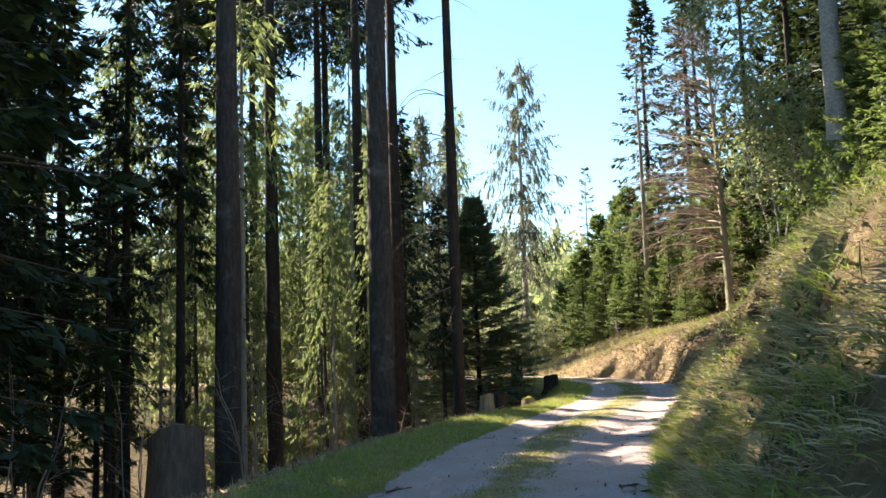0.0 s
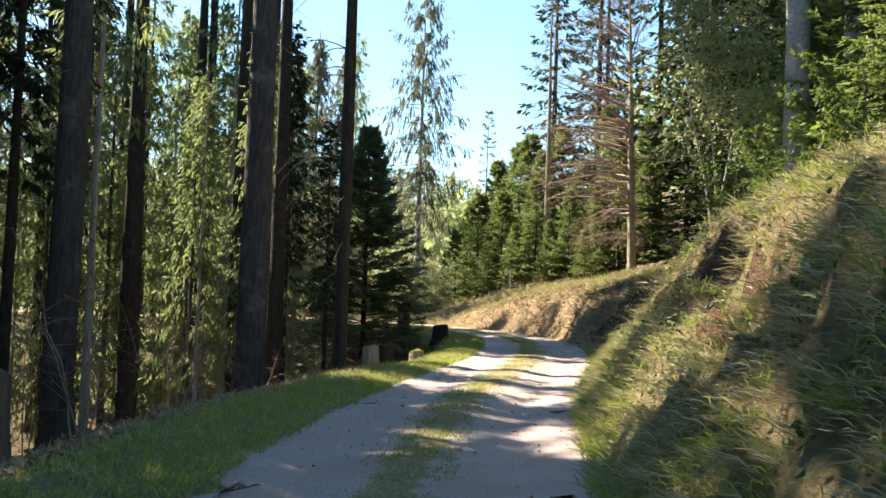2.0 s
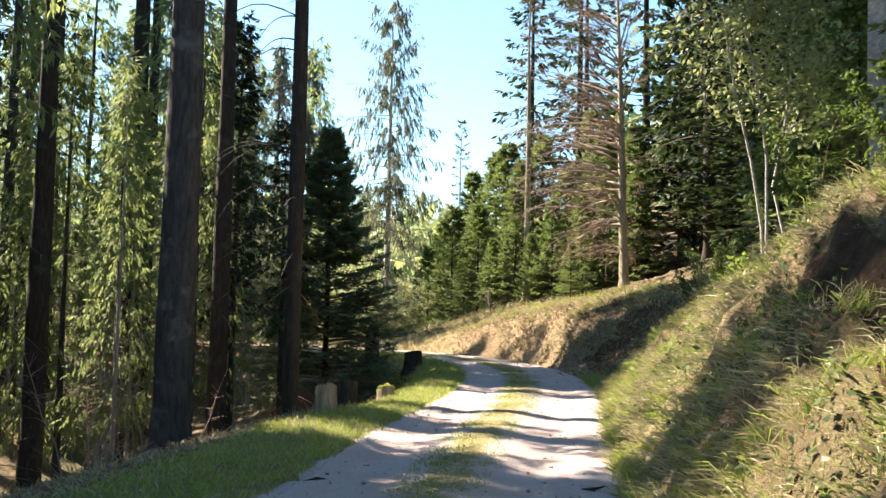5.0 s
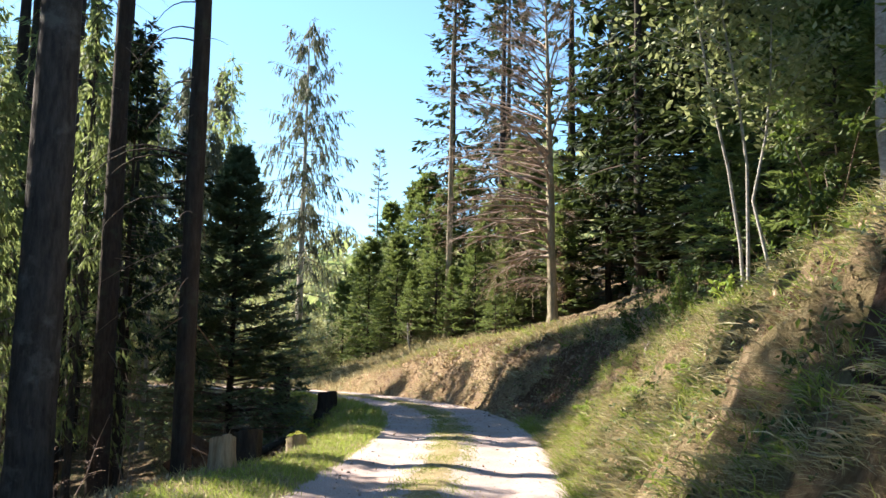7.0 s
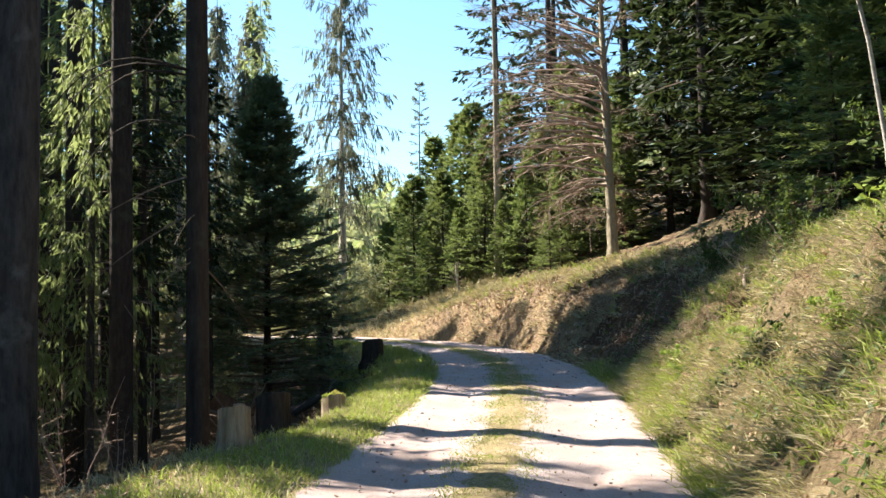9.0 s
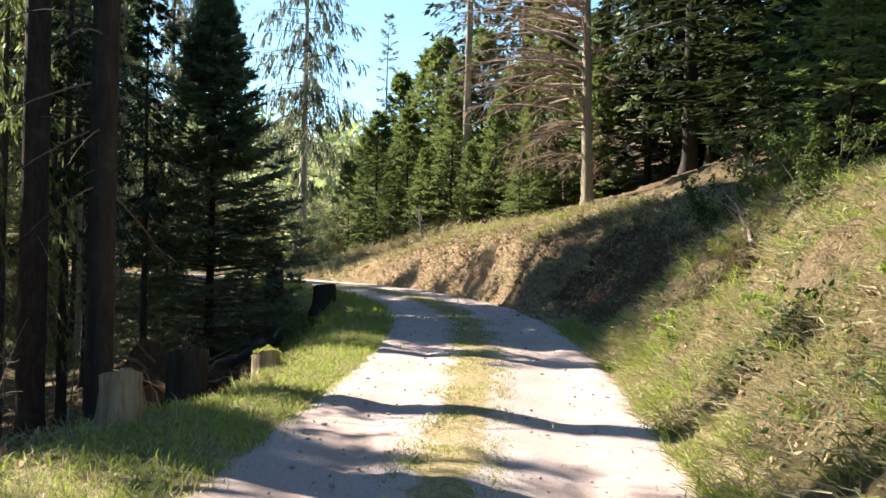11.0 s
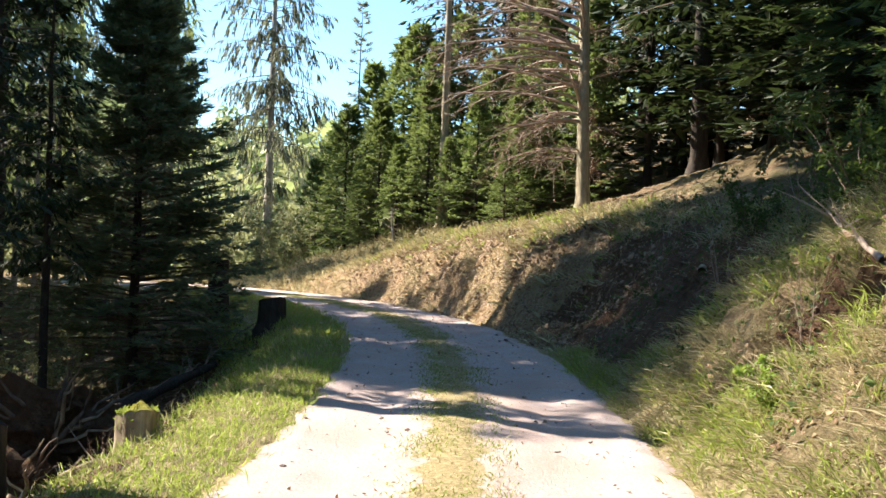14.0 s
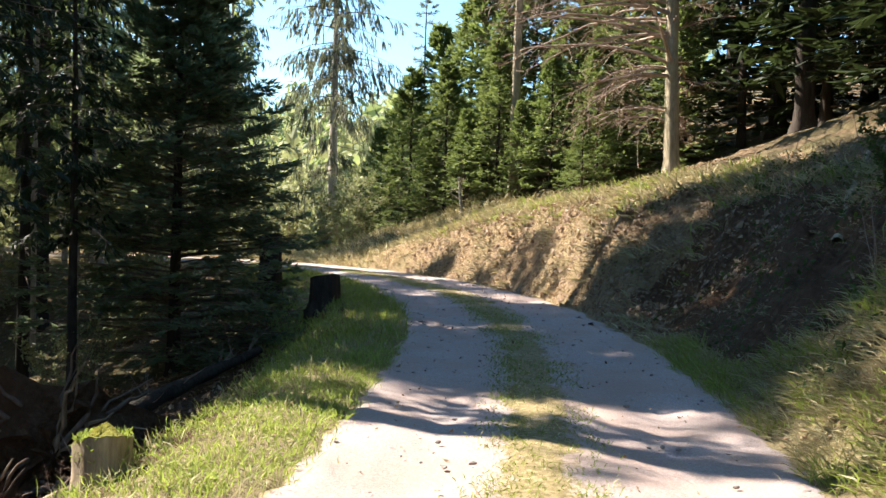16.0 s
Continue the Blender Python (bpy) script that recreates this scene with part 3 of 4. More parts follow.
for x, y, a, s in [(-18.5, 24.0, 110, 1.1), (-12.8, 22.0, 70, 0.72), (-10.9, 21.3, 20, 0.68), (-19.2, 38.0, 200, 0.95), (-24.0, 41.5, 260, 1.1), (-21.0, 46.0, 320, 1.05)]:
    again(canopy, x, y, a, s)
# added casters: crowns stay above the view and shade the hollow bank
lofty = conifer("spruce_tree", "very tall spruce with long bare trunk, added to shade the bank", 33, 33, 0.24, 19.0, 3.7, 150, M_NEEDLE_SHADED, M_BARK_DARK, droop=0.5, hang=0.5, n2=12, n3=7, leaf=0.3, wide=0.085, bare=40, group="dark crowned spruces")
put_at(lofty, -14.0, 41.0, 0)
for x, y, a, s in [(-17.0, 40.3, 60, 1.0), (-12.5, 42.6, 120, 1.0), (-12.0, 35.2, 180, 0.98)]:
    again(lofty, x, y, a, s)
light = conifer("spruce_tree", "light green sunlit spruce with hanging twigs", 13, 19, 0.15, 3.2, 2.4, 105, M_NEEDLE_SUNLIT, M_BARK, droop=0.5, hang=0.9, n2=11, n3=5, leaf=0.3, wide=0.07, bare=26, group="sunlit valley spruces")
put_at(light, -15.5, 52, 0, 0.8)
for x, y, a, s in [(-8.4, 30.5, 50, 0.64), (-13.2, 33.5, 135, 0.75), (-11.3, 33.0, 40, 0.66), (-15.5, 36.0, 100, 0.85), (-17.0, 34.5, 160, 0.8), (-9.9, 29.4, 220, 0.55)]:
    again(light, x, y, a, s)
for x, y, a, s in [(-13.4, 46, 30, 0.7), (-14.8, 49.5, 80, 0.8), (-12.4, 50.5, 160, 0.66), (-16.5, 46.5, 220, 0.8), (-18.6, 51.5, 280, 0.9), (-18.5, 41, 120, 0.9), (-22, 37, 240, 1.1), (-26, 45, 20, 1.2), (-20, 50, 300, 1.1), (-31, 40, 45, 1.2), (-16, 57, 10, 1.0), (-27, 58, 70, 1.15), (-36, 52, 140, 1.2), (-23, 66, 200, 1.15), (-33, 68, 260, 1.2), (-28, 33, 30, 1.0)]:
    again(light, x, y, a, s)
pole = conifer("spruce_pole", "slender pole spruce with grey dead twigs on its trunk", 14, 17, 0.095, 8.0, 1.3, 60, M_NEEDLE_SUNLIT, M_BARK_PALE, droop=0.5, hang=0.6, n2=7, n3=4, leaf=0.28, wide=0.07, bare=60, group="slender pole trees")
put_at(pole, -8.3, 25.4, 0, 0.55)
for x, y, a, s in [(-12.0, 39.0, 10, 0.8), (-11.0, 41.8, 70, 0.9), (-13.0, 43.4, 130, 0.85), (-14.6, 45.0, 190, 0.95), (-10.4, 44.0, 250, 0.8), (-15.6, 42.6, 310, 0.9), (-12.2, 46.4, 40, 0.9), (-9.6, 41.0, 100, 0.75), (-11.2, 36.2, 160, 0.8)]:
    again(pole, x, y, a, s)
pr = np.random.default_rng(5)
for q in range(34):
    x, y = -10.5 - pr.uniform(0, 1) ** 1.3 * 20, pr.uniform(15, 62)
    a, s = pr.uniform(0, 360), pr.uniform(0.65, 1.15)
    if not 21.0 < y + 0.48 * x < 26.5:
        again(pole, x, y, a, s)


fir = conifer("fir_tree", "dark young fir with dense layered branches on the slope", 21, 8.6, 0.11, 0.2, 2.9, 340, M_FIR, M_BARK_DARK, droop=0.3, rise=0.22, n2=16, n3=11, leaf=0.17, wide=0.05, group="young firs", power=1.0, twigs=True)
put_at(fir, -6.05, 37, 0, 1.08)
gloomy = conifer("spruce_tree", "dark spruce with drooping tiers beside the fir", 22, 14.5, 0.13, 4.6, 2.4, 95, M_NEEDLE_SHADED, M_BARK_DARK, droop=0.55, hang=0.35, n2=10, n3=6, leaf=0.24, wide=0.07, bare=14, power=0.75, gap=0.45, group="dark spruces by the fir")
put_at(gloomy, -9.5, 38.2, 30)
again(gloomy, -7.75, 31.8, 110, 0.8)
again(gloomy, -7.0, 34.6, 200, 0.66)
weeper = conifer("weeping_spruce", "grey green spruce with long weeping twigs", 23, 20.5, 0.2, 3.0, 3.1, 130, M_GREY, M_BARK, droop=0.5, hang=1.5, n2=13, n3=6, leaf=0.32, wide=0.08, gap=0.25, group="weeping spruces", twigs=True)
put_at(weeper, -14.6, 66, 0, 1.0)
again(weeper, -12.0, 63.5, 120, 0.95)
again(weeper, -19, 72, 200, 0.95)
again(weeper, -10.5, 54.5, 60, 0.62)
dead = conifer("dying_spruce", "half bare dying spruce with thin hanging grey twigs", 24, 24.6, 0.26, 4.5, 4.0, 130, M_GREY, M_BARK_PALE, droop=0.7, rise=0.15, hang=1.5, n2=15, n3=7, leaf=0.36, wide=0.07, gap=0.25, power=0.42, bare=18, twigs=True)
put_at(dead, -7.6, 69.4, 0, 1.0)
spire = conifer("thin_spruce", "thin sparse young spruce with a pointed top", 25, 13.5, 0.09, 1.0, 1.2, 80, M_GREY, M_BARK, droop=0.35, n2=8, n3=6, leaf=0.2, wide=0.04, gap=0.3, twigs=True)
put_at(spire, -2.6, 64, 0)
bright = conifer("fir_tree", "bright green young fir above the cut bank", 26, 6.2, 0.08, 0.15, 2.1, 125, M_FIR_BRIGHT, M_BARK_DARK, droop=0.28, rise=0.24, n2=11, n3=6, leaf=0.22, wide=0.065, group="bright firs above the bank", power=1.05)
put_at(bright, -2.7, 56, 0, 1.05)
for x, y, a, s in [(-1.3, 53.2, 80, 0.9), (0.5, 51, 160, 0.85), (2.1, 49, 240, 0.7), (3.2, 46.6, 300, 0.55), (-0.4, 57, 45, 1.25), (1.9, 54, 10, 1.2), (4.6, 50, 200, 1.15), (-4.2, 60, 90, 0.9), (5.5, 46.5, 20, 0.8), (1.2, 49.6, 130, 0.5), (-0.6, 51.6, 70, 0.55), (2.9, 51.5, 10, 0.95), (-2.0, 54.2, 270, 0.6), (3.4, 48.2, 40, 0.75), (0.9, 53.2, 100, 1.05), (4.4, 52.6, 150, 1.3), (-1.6, 58.8, 190, 1.3), (5.9, 48.6, 220, 1.1), (0.2, 55.4, 280, 1.25), (-3.4, 62, 330, 1.2), (2.6, 45.2, 60, 0.4)]:
    again(bright, x, y, a, s)
edge_fir = conifer("fir_tree", "green young fir at the dark forest edge", 27, 7.0, 0.08, 0.2, 2.2, 110, M_FIR_BRIGHT, M_BARK_DARK, droop=0.4, rise=0.2, n2=12, n3=6, leaf=0.22, wide=0.065, group="edge firs", gap=0.1)
put_at(edge_fir, 6.2, 25.2, 0, 0.9)
for x, y, a, s in [(5.6, 16.5, 60, 0.75), (6.4, 20.5, 120, 0.85), (7.2, 29.5, 190, 0.9), (5.0, 12.5, 220, 0.7), (7.6, 22.5, 300, 1.1), (4.7, 8.5, 33, 0.8), (8.2, 34, 99, 0.9), (4.5, 15.2, 160, 0.55), (5.0, 19.9, 20, 0.6), (5.4, 22.6, 250, 0.7), (5.6, 27.6, 310, 0.6), (4.75, 17.4, 70, 0.7)]:
    again(edge_fir, x, y, a, s)
dark = conifer("spruce_tree", "tall dark spruce of the hillside forest", 28, 21, 0.24, 3.4, 3.0, 105, M_NEEDLE_SHADED, M_BARK_DARK, droop=0.4, hang=0.25, n2=8, n3=4, leaf=0.42, wide=0.16, bare=16, group="hillside forest spruces")
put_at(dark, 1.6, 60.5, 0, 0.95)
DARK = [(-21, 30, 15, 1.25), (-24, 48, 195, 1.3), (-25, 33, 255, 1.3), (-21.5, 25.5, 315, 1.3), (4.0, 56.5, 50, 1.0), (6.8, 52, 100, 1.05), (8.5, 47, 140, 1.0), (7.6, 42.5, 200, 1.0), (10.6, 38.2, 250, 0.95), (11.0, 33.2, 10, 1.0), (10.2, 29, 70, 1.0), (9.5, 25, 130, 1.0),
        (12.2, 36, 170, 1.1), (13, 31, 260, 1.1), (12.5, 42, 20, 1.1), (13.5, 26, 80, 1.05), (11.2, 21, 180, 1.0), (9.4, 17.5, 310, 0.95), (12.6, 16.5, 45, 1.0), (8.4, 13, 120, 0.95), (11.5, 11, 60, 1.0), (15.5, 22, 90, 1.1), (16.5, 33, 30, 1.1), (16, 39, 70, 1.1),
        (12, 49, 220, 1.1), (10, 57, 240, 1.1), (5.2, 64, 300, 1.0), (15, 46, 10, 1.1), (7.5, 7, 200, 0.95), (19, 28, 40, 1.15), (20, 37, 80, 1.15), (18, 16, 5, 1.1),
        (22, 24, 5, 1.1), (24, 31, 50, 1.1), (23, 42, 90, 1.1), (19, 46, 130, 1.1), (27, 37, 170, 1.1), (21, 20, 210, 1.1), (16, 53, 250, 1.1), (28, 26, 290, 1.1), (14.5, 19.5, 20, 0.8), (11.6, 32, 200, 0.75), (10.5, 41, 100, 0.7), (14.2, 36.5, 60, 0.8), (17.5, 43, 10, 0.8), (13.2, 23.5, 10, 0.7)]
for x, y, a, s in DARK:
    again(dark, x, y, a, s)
under = conifer("spruce_tree", "dense dark young spruce under the tall trees", 31, 9.5, 0.1, 0.4, 2.3, 72, M_NEEDLE_SHADED, M_BARK_DARK, droop=0.35, n2=8, n3=4, leaf=0.36, wide=0.14, group="dark undergrowth spruces")
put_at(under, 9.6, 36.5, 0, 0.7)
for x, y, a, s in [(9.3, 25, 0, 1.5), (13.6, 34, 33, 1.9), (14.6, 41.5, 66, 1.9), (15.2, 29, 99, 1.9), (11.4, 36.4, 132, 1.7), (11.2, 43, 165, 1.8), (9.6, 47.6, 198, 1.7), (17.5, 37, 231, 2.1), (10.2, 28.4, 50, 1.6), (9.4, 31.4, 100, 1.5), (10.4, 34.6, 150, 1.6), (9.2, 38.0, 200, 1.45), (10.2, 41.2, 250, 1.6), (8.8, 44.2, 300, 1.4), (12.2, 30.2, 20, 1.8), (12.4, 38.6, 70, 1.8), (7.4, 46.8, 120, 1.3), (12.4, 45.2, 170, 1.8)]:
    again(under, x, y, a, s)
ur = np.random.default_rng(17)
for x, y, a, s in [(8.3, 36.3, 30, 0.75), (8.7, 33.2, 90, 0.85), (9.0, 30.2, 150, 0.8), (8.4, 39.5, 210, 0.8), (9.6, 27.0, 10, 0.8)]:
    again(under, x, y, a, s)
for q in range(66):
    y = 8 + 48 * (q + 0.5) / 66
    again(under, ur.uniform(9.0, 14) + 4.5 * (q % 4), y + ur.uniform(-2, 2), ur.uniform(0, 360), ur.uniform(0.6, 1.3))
pale = conifer("pale_trunk_tree", "tall tree with pale sunlit bark above the bank", 29, 22, 0.23, 9.5, 2.6, 80, M_NEEDLE_SHADED, M_BIRCH, droop=0.4, hang=0.4, n2=12, n3=6, leaf=0.3, wide=0.085, bare=8, group="pale trunks")
put_at(pale, 4.1, 18.6, 0, 0.9)
again(pale, 5.2, 19.2, 90, 0.85)
pale_dead = conifer("dead_spruce", "dead spruce with pale barkless trunk", 30, 16, 0.17, 4.5, 1.9, 70, M_RUST, M_BARK_LARCH, droop=0.4, n2=8, n3=4, leaf=0.18, wide=0.02, gap=0.3, bare=20, twigs=True)
put_at(pale_dead, 1.0, 50.2, 0)


def bare_larch():
    """The big leafless tree whose branches all reach towards the light over the track."""
    rng = np.random.default_rng(40)
    root = tagged(new("dead_larch"), "leafless larch with fine rusty twigs reaching over bank", "tree")
    V, F, axis = trunk_mesh(13.5, 0.18, rng, lean=(-0.25, 0.2), flare=0.6, wob=0.05)
    mesh_ob("trunk", V, F, M_BARK_LARCH, root, smooth=True)
    n = 120
    u = np.sort(rng.uniform(0, 1, n))
    z = 1.3 + 11.8 * u
    az = np.where(rng.uniform(size=n) < 0.88, math.pi * 1.02 + rng.normal(0, 0.9, n), rng.uniform(-1.2, 1.2, n))
    west = np.cos(az) < 0.2
    ln = (5.0 * (1 - u) ** 0.55 * np.clip(0.45 + u * 2.2, 0, 1) + 0.4) * rng.uniform(0.55, 1.1, n) * np.where(west, 1, 0.35)
    s = np.linspace(0, 1, 7)
    b = axis(z)
    rise = rng.uniform(-0.05, 0.4, n) + 0.75 * u
    C = np.empty((n, 7, 3))
    C[..., 0] = b[:, None, 0] + np.cos(az)[:, None] * ln[:, None] * s
    C[..., 1] = b[:, None, 1] + np.sin(az)[:, None] * ln[:, None] * s
    C[..., 2] = b[:, None, 2] + ln[:, None] * (rise[:, None] * s - (0.42 - 0.3 * u)[:, None] * s ** 2)
    C += np.cumsum(rng.normal(0, 0.06, C.shape), 1) * s[None, :, None]
    lv, lf = tubes(C, np.clip(0.012 * ln, 0.008, 0.05)[:, None] * (1 - 0.88 * s), 4)
    m = 22
    t2 = rng.uniform(0.15, 1, (n, m)) * 6
    a = np.clip(t2.astype(int), 0, 5)
    fr = (t2 - a)[..., None]
    r = np.arange(n)[:, None]
    P = C[r, a] * (1 - fr) + C[r, a + 1] * fr
    T = unit(C[r, a + 1] - C[r, a])
    D = unit(T + rng.normal(0, 0.5, T.shape) + np.array([0, 0, -0.1]))
    L = rng.uniform(0.25, 1.0, (n, m)) * np.clip(ln, 0.5, 3)[:, None] * 0.33
    Q = np.stack([P, P + D * L[..., None] * 0.5 + rng.normal(0, 0.03, P.shape), P + D * L[..., None]], 2).reshape(-1, 3, 3)
    tv, tf = tubes(Q, np.tile([[0.007, 0.005, 0.002]], (len(Q), 1)))
    mesh_ob("branchwork", *join((lv, lf), (tv, tf)), M_TWIG_PALE, root)
    # third order of hair-fine twigs with withered buds
    k = 4
    t3 = rng.uniform(0.2, 1, (len(Q), k, 1))
    P3 = (Q[:, 0, None] * (1 - t3) + Q[:, 2, None] * t3).reshape(-1, 3)
    D3 = np.repeat(D.reshape(-1, 3), k, 0) + rng.normal(0, 0.6, P3.shape)
    kv, kf = kites(P3, D3, rng.normal(size=P3.shape), rng.uniform(0.12, 0.34, len(P3)), rng.uniform(0.006, 0.014, len(P3)))
    mesh_ob("twig_spray", kv, kf, M_RUST, root)
    return root


put_at(bare_larch(), 4.3, 41.9, 0, sink=0.15)


def broadleaf(name, label, seed, h, stems, spread, mat, bark, leaves, leaf=0.07, low=0.35, category="tree", thick=0.04, group=""):
    """A thin many-stemmed broadleaf with small spring leaves on fine twigs."""
    rng = np.random.default_rng(seed)
    root = tagged(new(name), label, category, group)
    s = np.linspace(0, 1, 8)
    tips, parts = [], []
    for q in range(stems):
        a, l = rng.uniform(0, 6.283), h * rng.uniform(0.75, 1.05)
        C = np.empty((1, 8, 3))
        reach = spread * rng.uniform(0.25, 0.75)
        C[0, :, 0] = np.cos(a) * (0.08 + reach * s ** 1.5)
        C[0, :, 1] = np.sin(a) * (0.08 + reach * s ** 1.5)
        C[0, :, 2] = -0.2 + l * s
        C[0, 1:-1] += rng.normal(0, 0.012 * h, (6, 3)) * [1, 1, 0.2]
        v, f = tubes(C, (thick * (1 - 0.85 * s))[None], 7)
        mesh_ob("stem", v, f, bark, root, smooth=True)
        nb = int(7 + h * 2.2)
        t = rng.uniform(low, 1, nb) * 7
        i0 = np.clip(t.astype(int), 0, 6)
        P = C[0, i0] * (1 - (t - i0))[:, None] + C[0, i0 + 1] * (t - i0)[:, None]
        b = rng.uniform(0, 6.283, nb)
        D = unit(np.stack([np.cos(b), np.sin(b), rng.uniform(0.2, 1.1, nb)], 1))
        L = h * rng.uniform(0.12, 0.3, nb) * (1.25 - t / 7)
        ss = np.linspace(0, 1, 5)
        B = P[:, None] + D[:, None] * (L[:, None] * ss)[..., None]
        B[..., 2] -= 0.15 * L[:, None] * ss ** 2
        B += np.cumsum(rng.normal(0, 0.012 * h / 3, B.shape), 1)
        parts.append(tubes(B, (thick * 0.3 * (1 - 0.8 * ss))[None].repeat(nb, 0)))
        tips.append(B[:, 1:].reshape(-1, 3))
    tips = np.concatenate(tips)
    P = tips[rng.integers(0, len(tips), leaves)] + rng.normal(0, 0.05 * h / 2.2, (leaves, 3))
    mesh_ob("branchwork", *join(*parts), bark, root)
    mesh_ob("foliage", *kites(P, rng.normal(size=P.shape) + [0, 0, -0.2], rng.normal(0, 0.6, P.shape) + [0, 0, 1], leaf * rng.uniform(0.6, 1.4, leaves), leaf * rng.uniform(0.4, 0.75, leaves), 0.1), mat, root)
    return root


birch = broadleaf("birch_tree", "slender birch clump with white stems and young leaves", 51, 6.6, 3, 1.9, M_LEAF_PALE, M_BIRCH, 4600, leaf=0.11, low=0.38, thick=0.027)
put_at(birch, 3.25, 20.6, 20)
holly = broadleaf("holly_shrub", "dark glossy leaved shrub overhanging the bank", 52, 1.5, 7, 1.4, M_IVY, M_TWIG, 1500, leaf=0.07, low=0.2, category="shrub", thick=0.014, group="bank shrubs")
put_at(holly, 2.75, 17.5)
for x, y, a, s in [(2.9, 15.2, 50, 0.9), (3.4, 23.6, 130, 0.8), (3.9, 26.4, 210, 1.0), (4.3, 30.3, 40, 0.8), (3.2, 13.0, 80, 1.1), (4.4, 22.0, 190, 1.1), (4.6, 28.2, 190, 1.0)]:
    again(holly, x, y, a, s)
leafy = broadleaf("green_shrub", "bright yellow green leafy shrub on the bank", 53, 0.9, 8, 1.0, M_LEAF, M_TWIG, 900, leaf=0.075, low=0.15, category="shrub", thick=0.008, group="green shrubs")
put_at(leafy, 2.95, 19.8)
for x, y, a, s in [(2.2, 21.8, 60, 0.6), (4.6, 10.5, 100, 2.4), (5.4, 14.4, 200, 2.6), (4.6, 16.7, 0, 2.2), (1.9, 23.7, 100, 0.5), (2.0, 19.0, 100, 0.5)]:
    again(leafy, x, y, a, s)
willow = broadleaf("grey_shrub", "grey green willow bush at the bend", 54, 3.6, 12, 2.4, M_WOODS, M_TWIG_PALE, 2800, leaf=0.13, low=0.12, category="shrub", thick=0.02, group="thicket beyond the bend")
put_at(willow, -5.2, 57)
for x, y, a, s in [(-6.8, 62, 40, 1.2), (-3.6, 66, 90, 1.4), (-9.5, 61, 140, 1.1), (-11, 58, 200, 1.2), (-6, 72, 250, 1.6), (-14, 57.5, 300, 1.2), (-4.4, 75, 10, 1.7), (-11, 75, 70, 1.7), (-17, 62, 170, 1.3), (-15, 45, 30, 1.0), (-12, 47.5, 60, 0.9), (-21, 55, 110, 1.3), (-7.2, 34.8, 10, 0.5), (-8.2, 40.5, 10, 0.6), (-13.2, 44, 160, 1.4), (-8.8, 43.6, 210, 1.1)]:
    again(willow, x, y, a, s)
twiggy = broadleaf("bare_sapling", "leafless grey sapling with tangled pale twigs", 55, 3.8, 4, 1.7, M_RUST, M_TWIG_PALE, 250, leaf=0.05, low=0.2, thick=0.022, group="bare saplings")
put_at(twiggy, -7.9, 18.6)
for x, y, a, s in [(-6.9, 23.8, 60, 0.9), (-8.6, 24.5, 120, 1.1), (-10.2, 29, 180, 1.2), (-9.3, 16.5, 240, 1.0), (-7.1, 26.5, 300, 0.7), (-10.8, 22, 20, 1.1), (-8.2, 33, 50, 1.0), (-11.5, 26, 90, 1.2), (-12.5, 37, 30, 1.2), (-9.2, 12.8, 200, 1.0), (-3.5, 23.0, 10, 0.17), (-3.15, 25.3, 60, 0.14), (-4.3, 20.6, 60, 0.2), (3.1, 28.2, 0, 0.3), (2.6, 24.9, 0, 0.25), (4.4, 29.0, 0, 0.35), (3.9, 33.0, 50, 0.3), (2.2, 21.4, 80, 0.2)]:
    again(twiggy, x, y, a, s)

# ---- far woods on the slopes across the valley ----
def far_woods(name, label, seed, count, mat, pick, size):
    rng = np.random.default_rng(seed)
    P, D, N, L, W = [], [], [], [], []
    made = 0
    while made < count:
        x, y = pick(rng)
        h = size * rng.uniform(0.7, 1.3)
        zb = gz(x, y)
        n = 90
        t = rng.uniform(0.12, 1, n)
        rad = h * 0.24 * np.sqrt(np.clip(np.sin(np.pi * np.clip(t, 0.08, 0.97)), 0.05, 1)) * rng.uniform(0.3, 1.0, n)
        a = rng.uniform(0, 6.283, n)
        P.append(np.stack([x + np.cos(a) * rad, y + np.sin(a) * rad, zb + h * t], 1))
        D.append(rng.normal(size=(n, 3)))
        N.append(rng.normal(size=(n, 3)))
        L.append(h * rng.uniform(0.07, 0.16, n))
        W.append(h * rng.uniform(0.04, 0.09, n))
        made += 1
    ob = mesh_ob(name, *kites(*[np.concatenate(q) for q in (P, D, N, L, W)], 0.1), mat)
    return tagged(ob, label, "woods", kind="stuff")


def pick_front(rng):
    a, r = math.radians(rng.uniform(-14, 60)), rng.uniform(95, 290) ** 1.0
    return -math.sin(a) * r, 15 + math.cos(a) * r


def pick_valley(rng):
    a, r = math.radians(rng.uniform(8, 75)), rng.uniform(58, 105)
    return -math.sin(a) * r, 12 + math.cos(a) * r


far_woods("far_woods", "pale green spring woods on the far hillside", 61, 620, M_WOODS, pick_front, 12)
far_woods("far_conifer_woods", "scattered conifers on the far hillside", 62, 160, M_NEEDLE_SUNLIT, pick_front, 14)
far_woods("valley_woods", "light green thickets down in the valley", 63, 260, M_WOODS, pick_valley, 9)

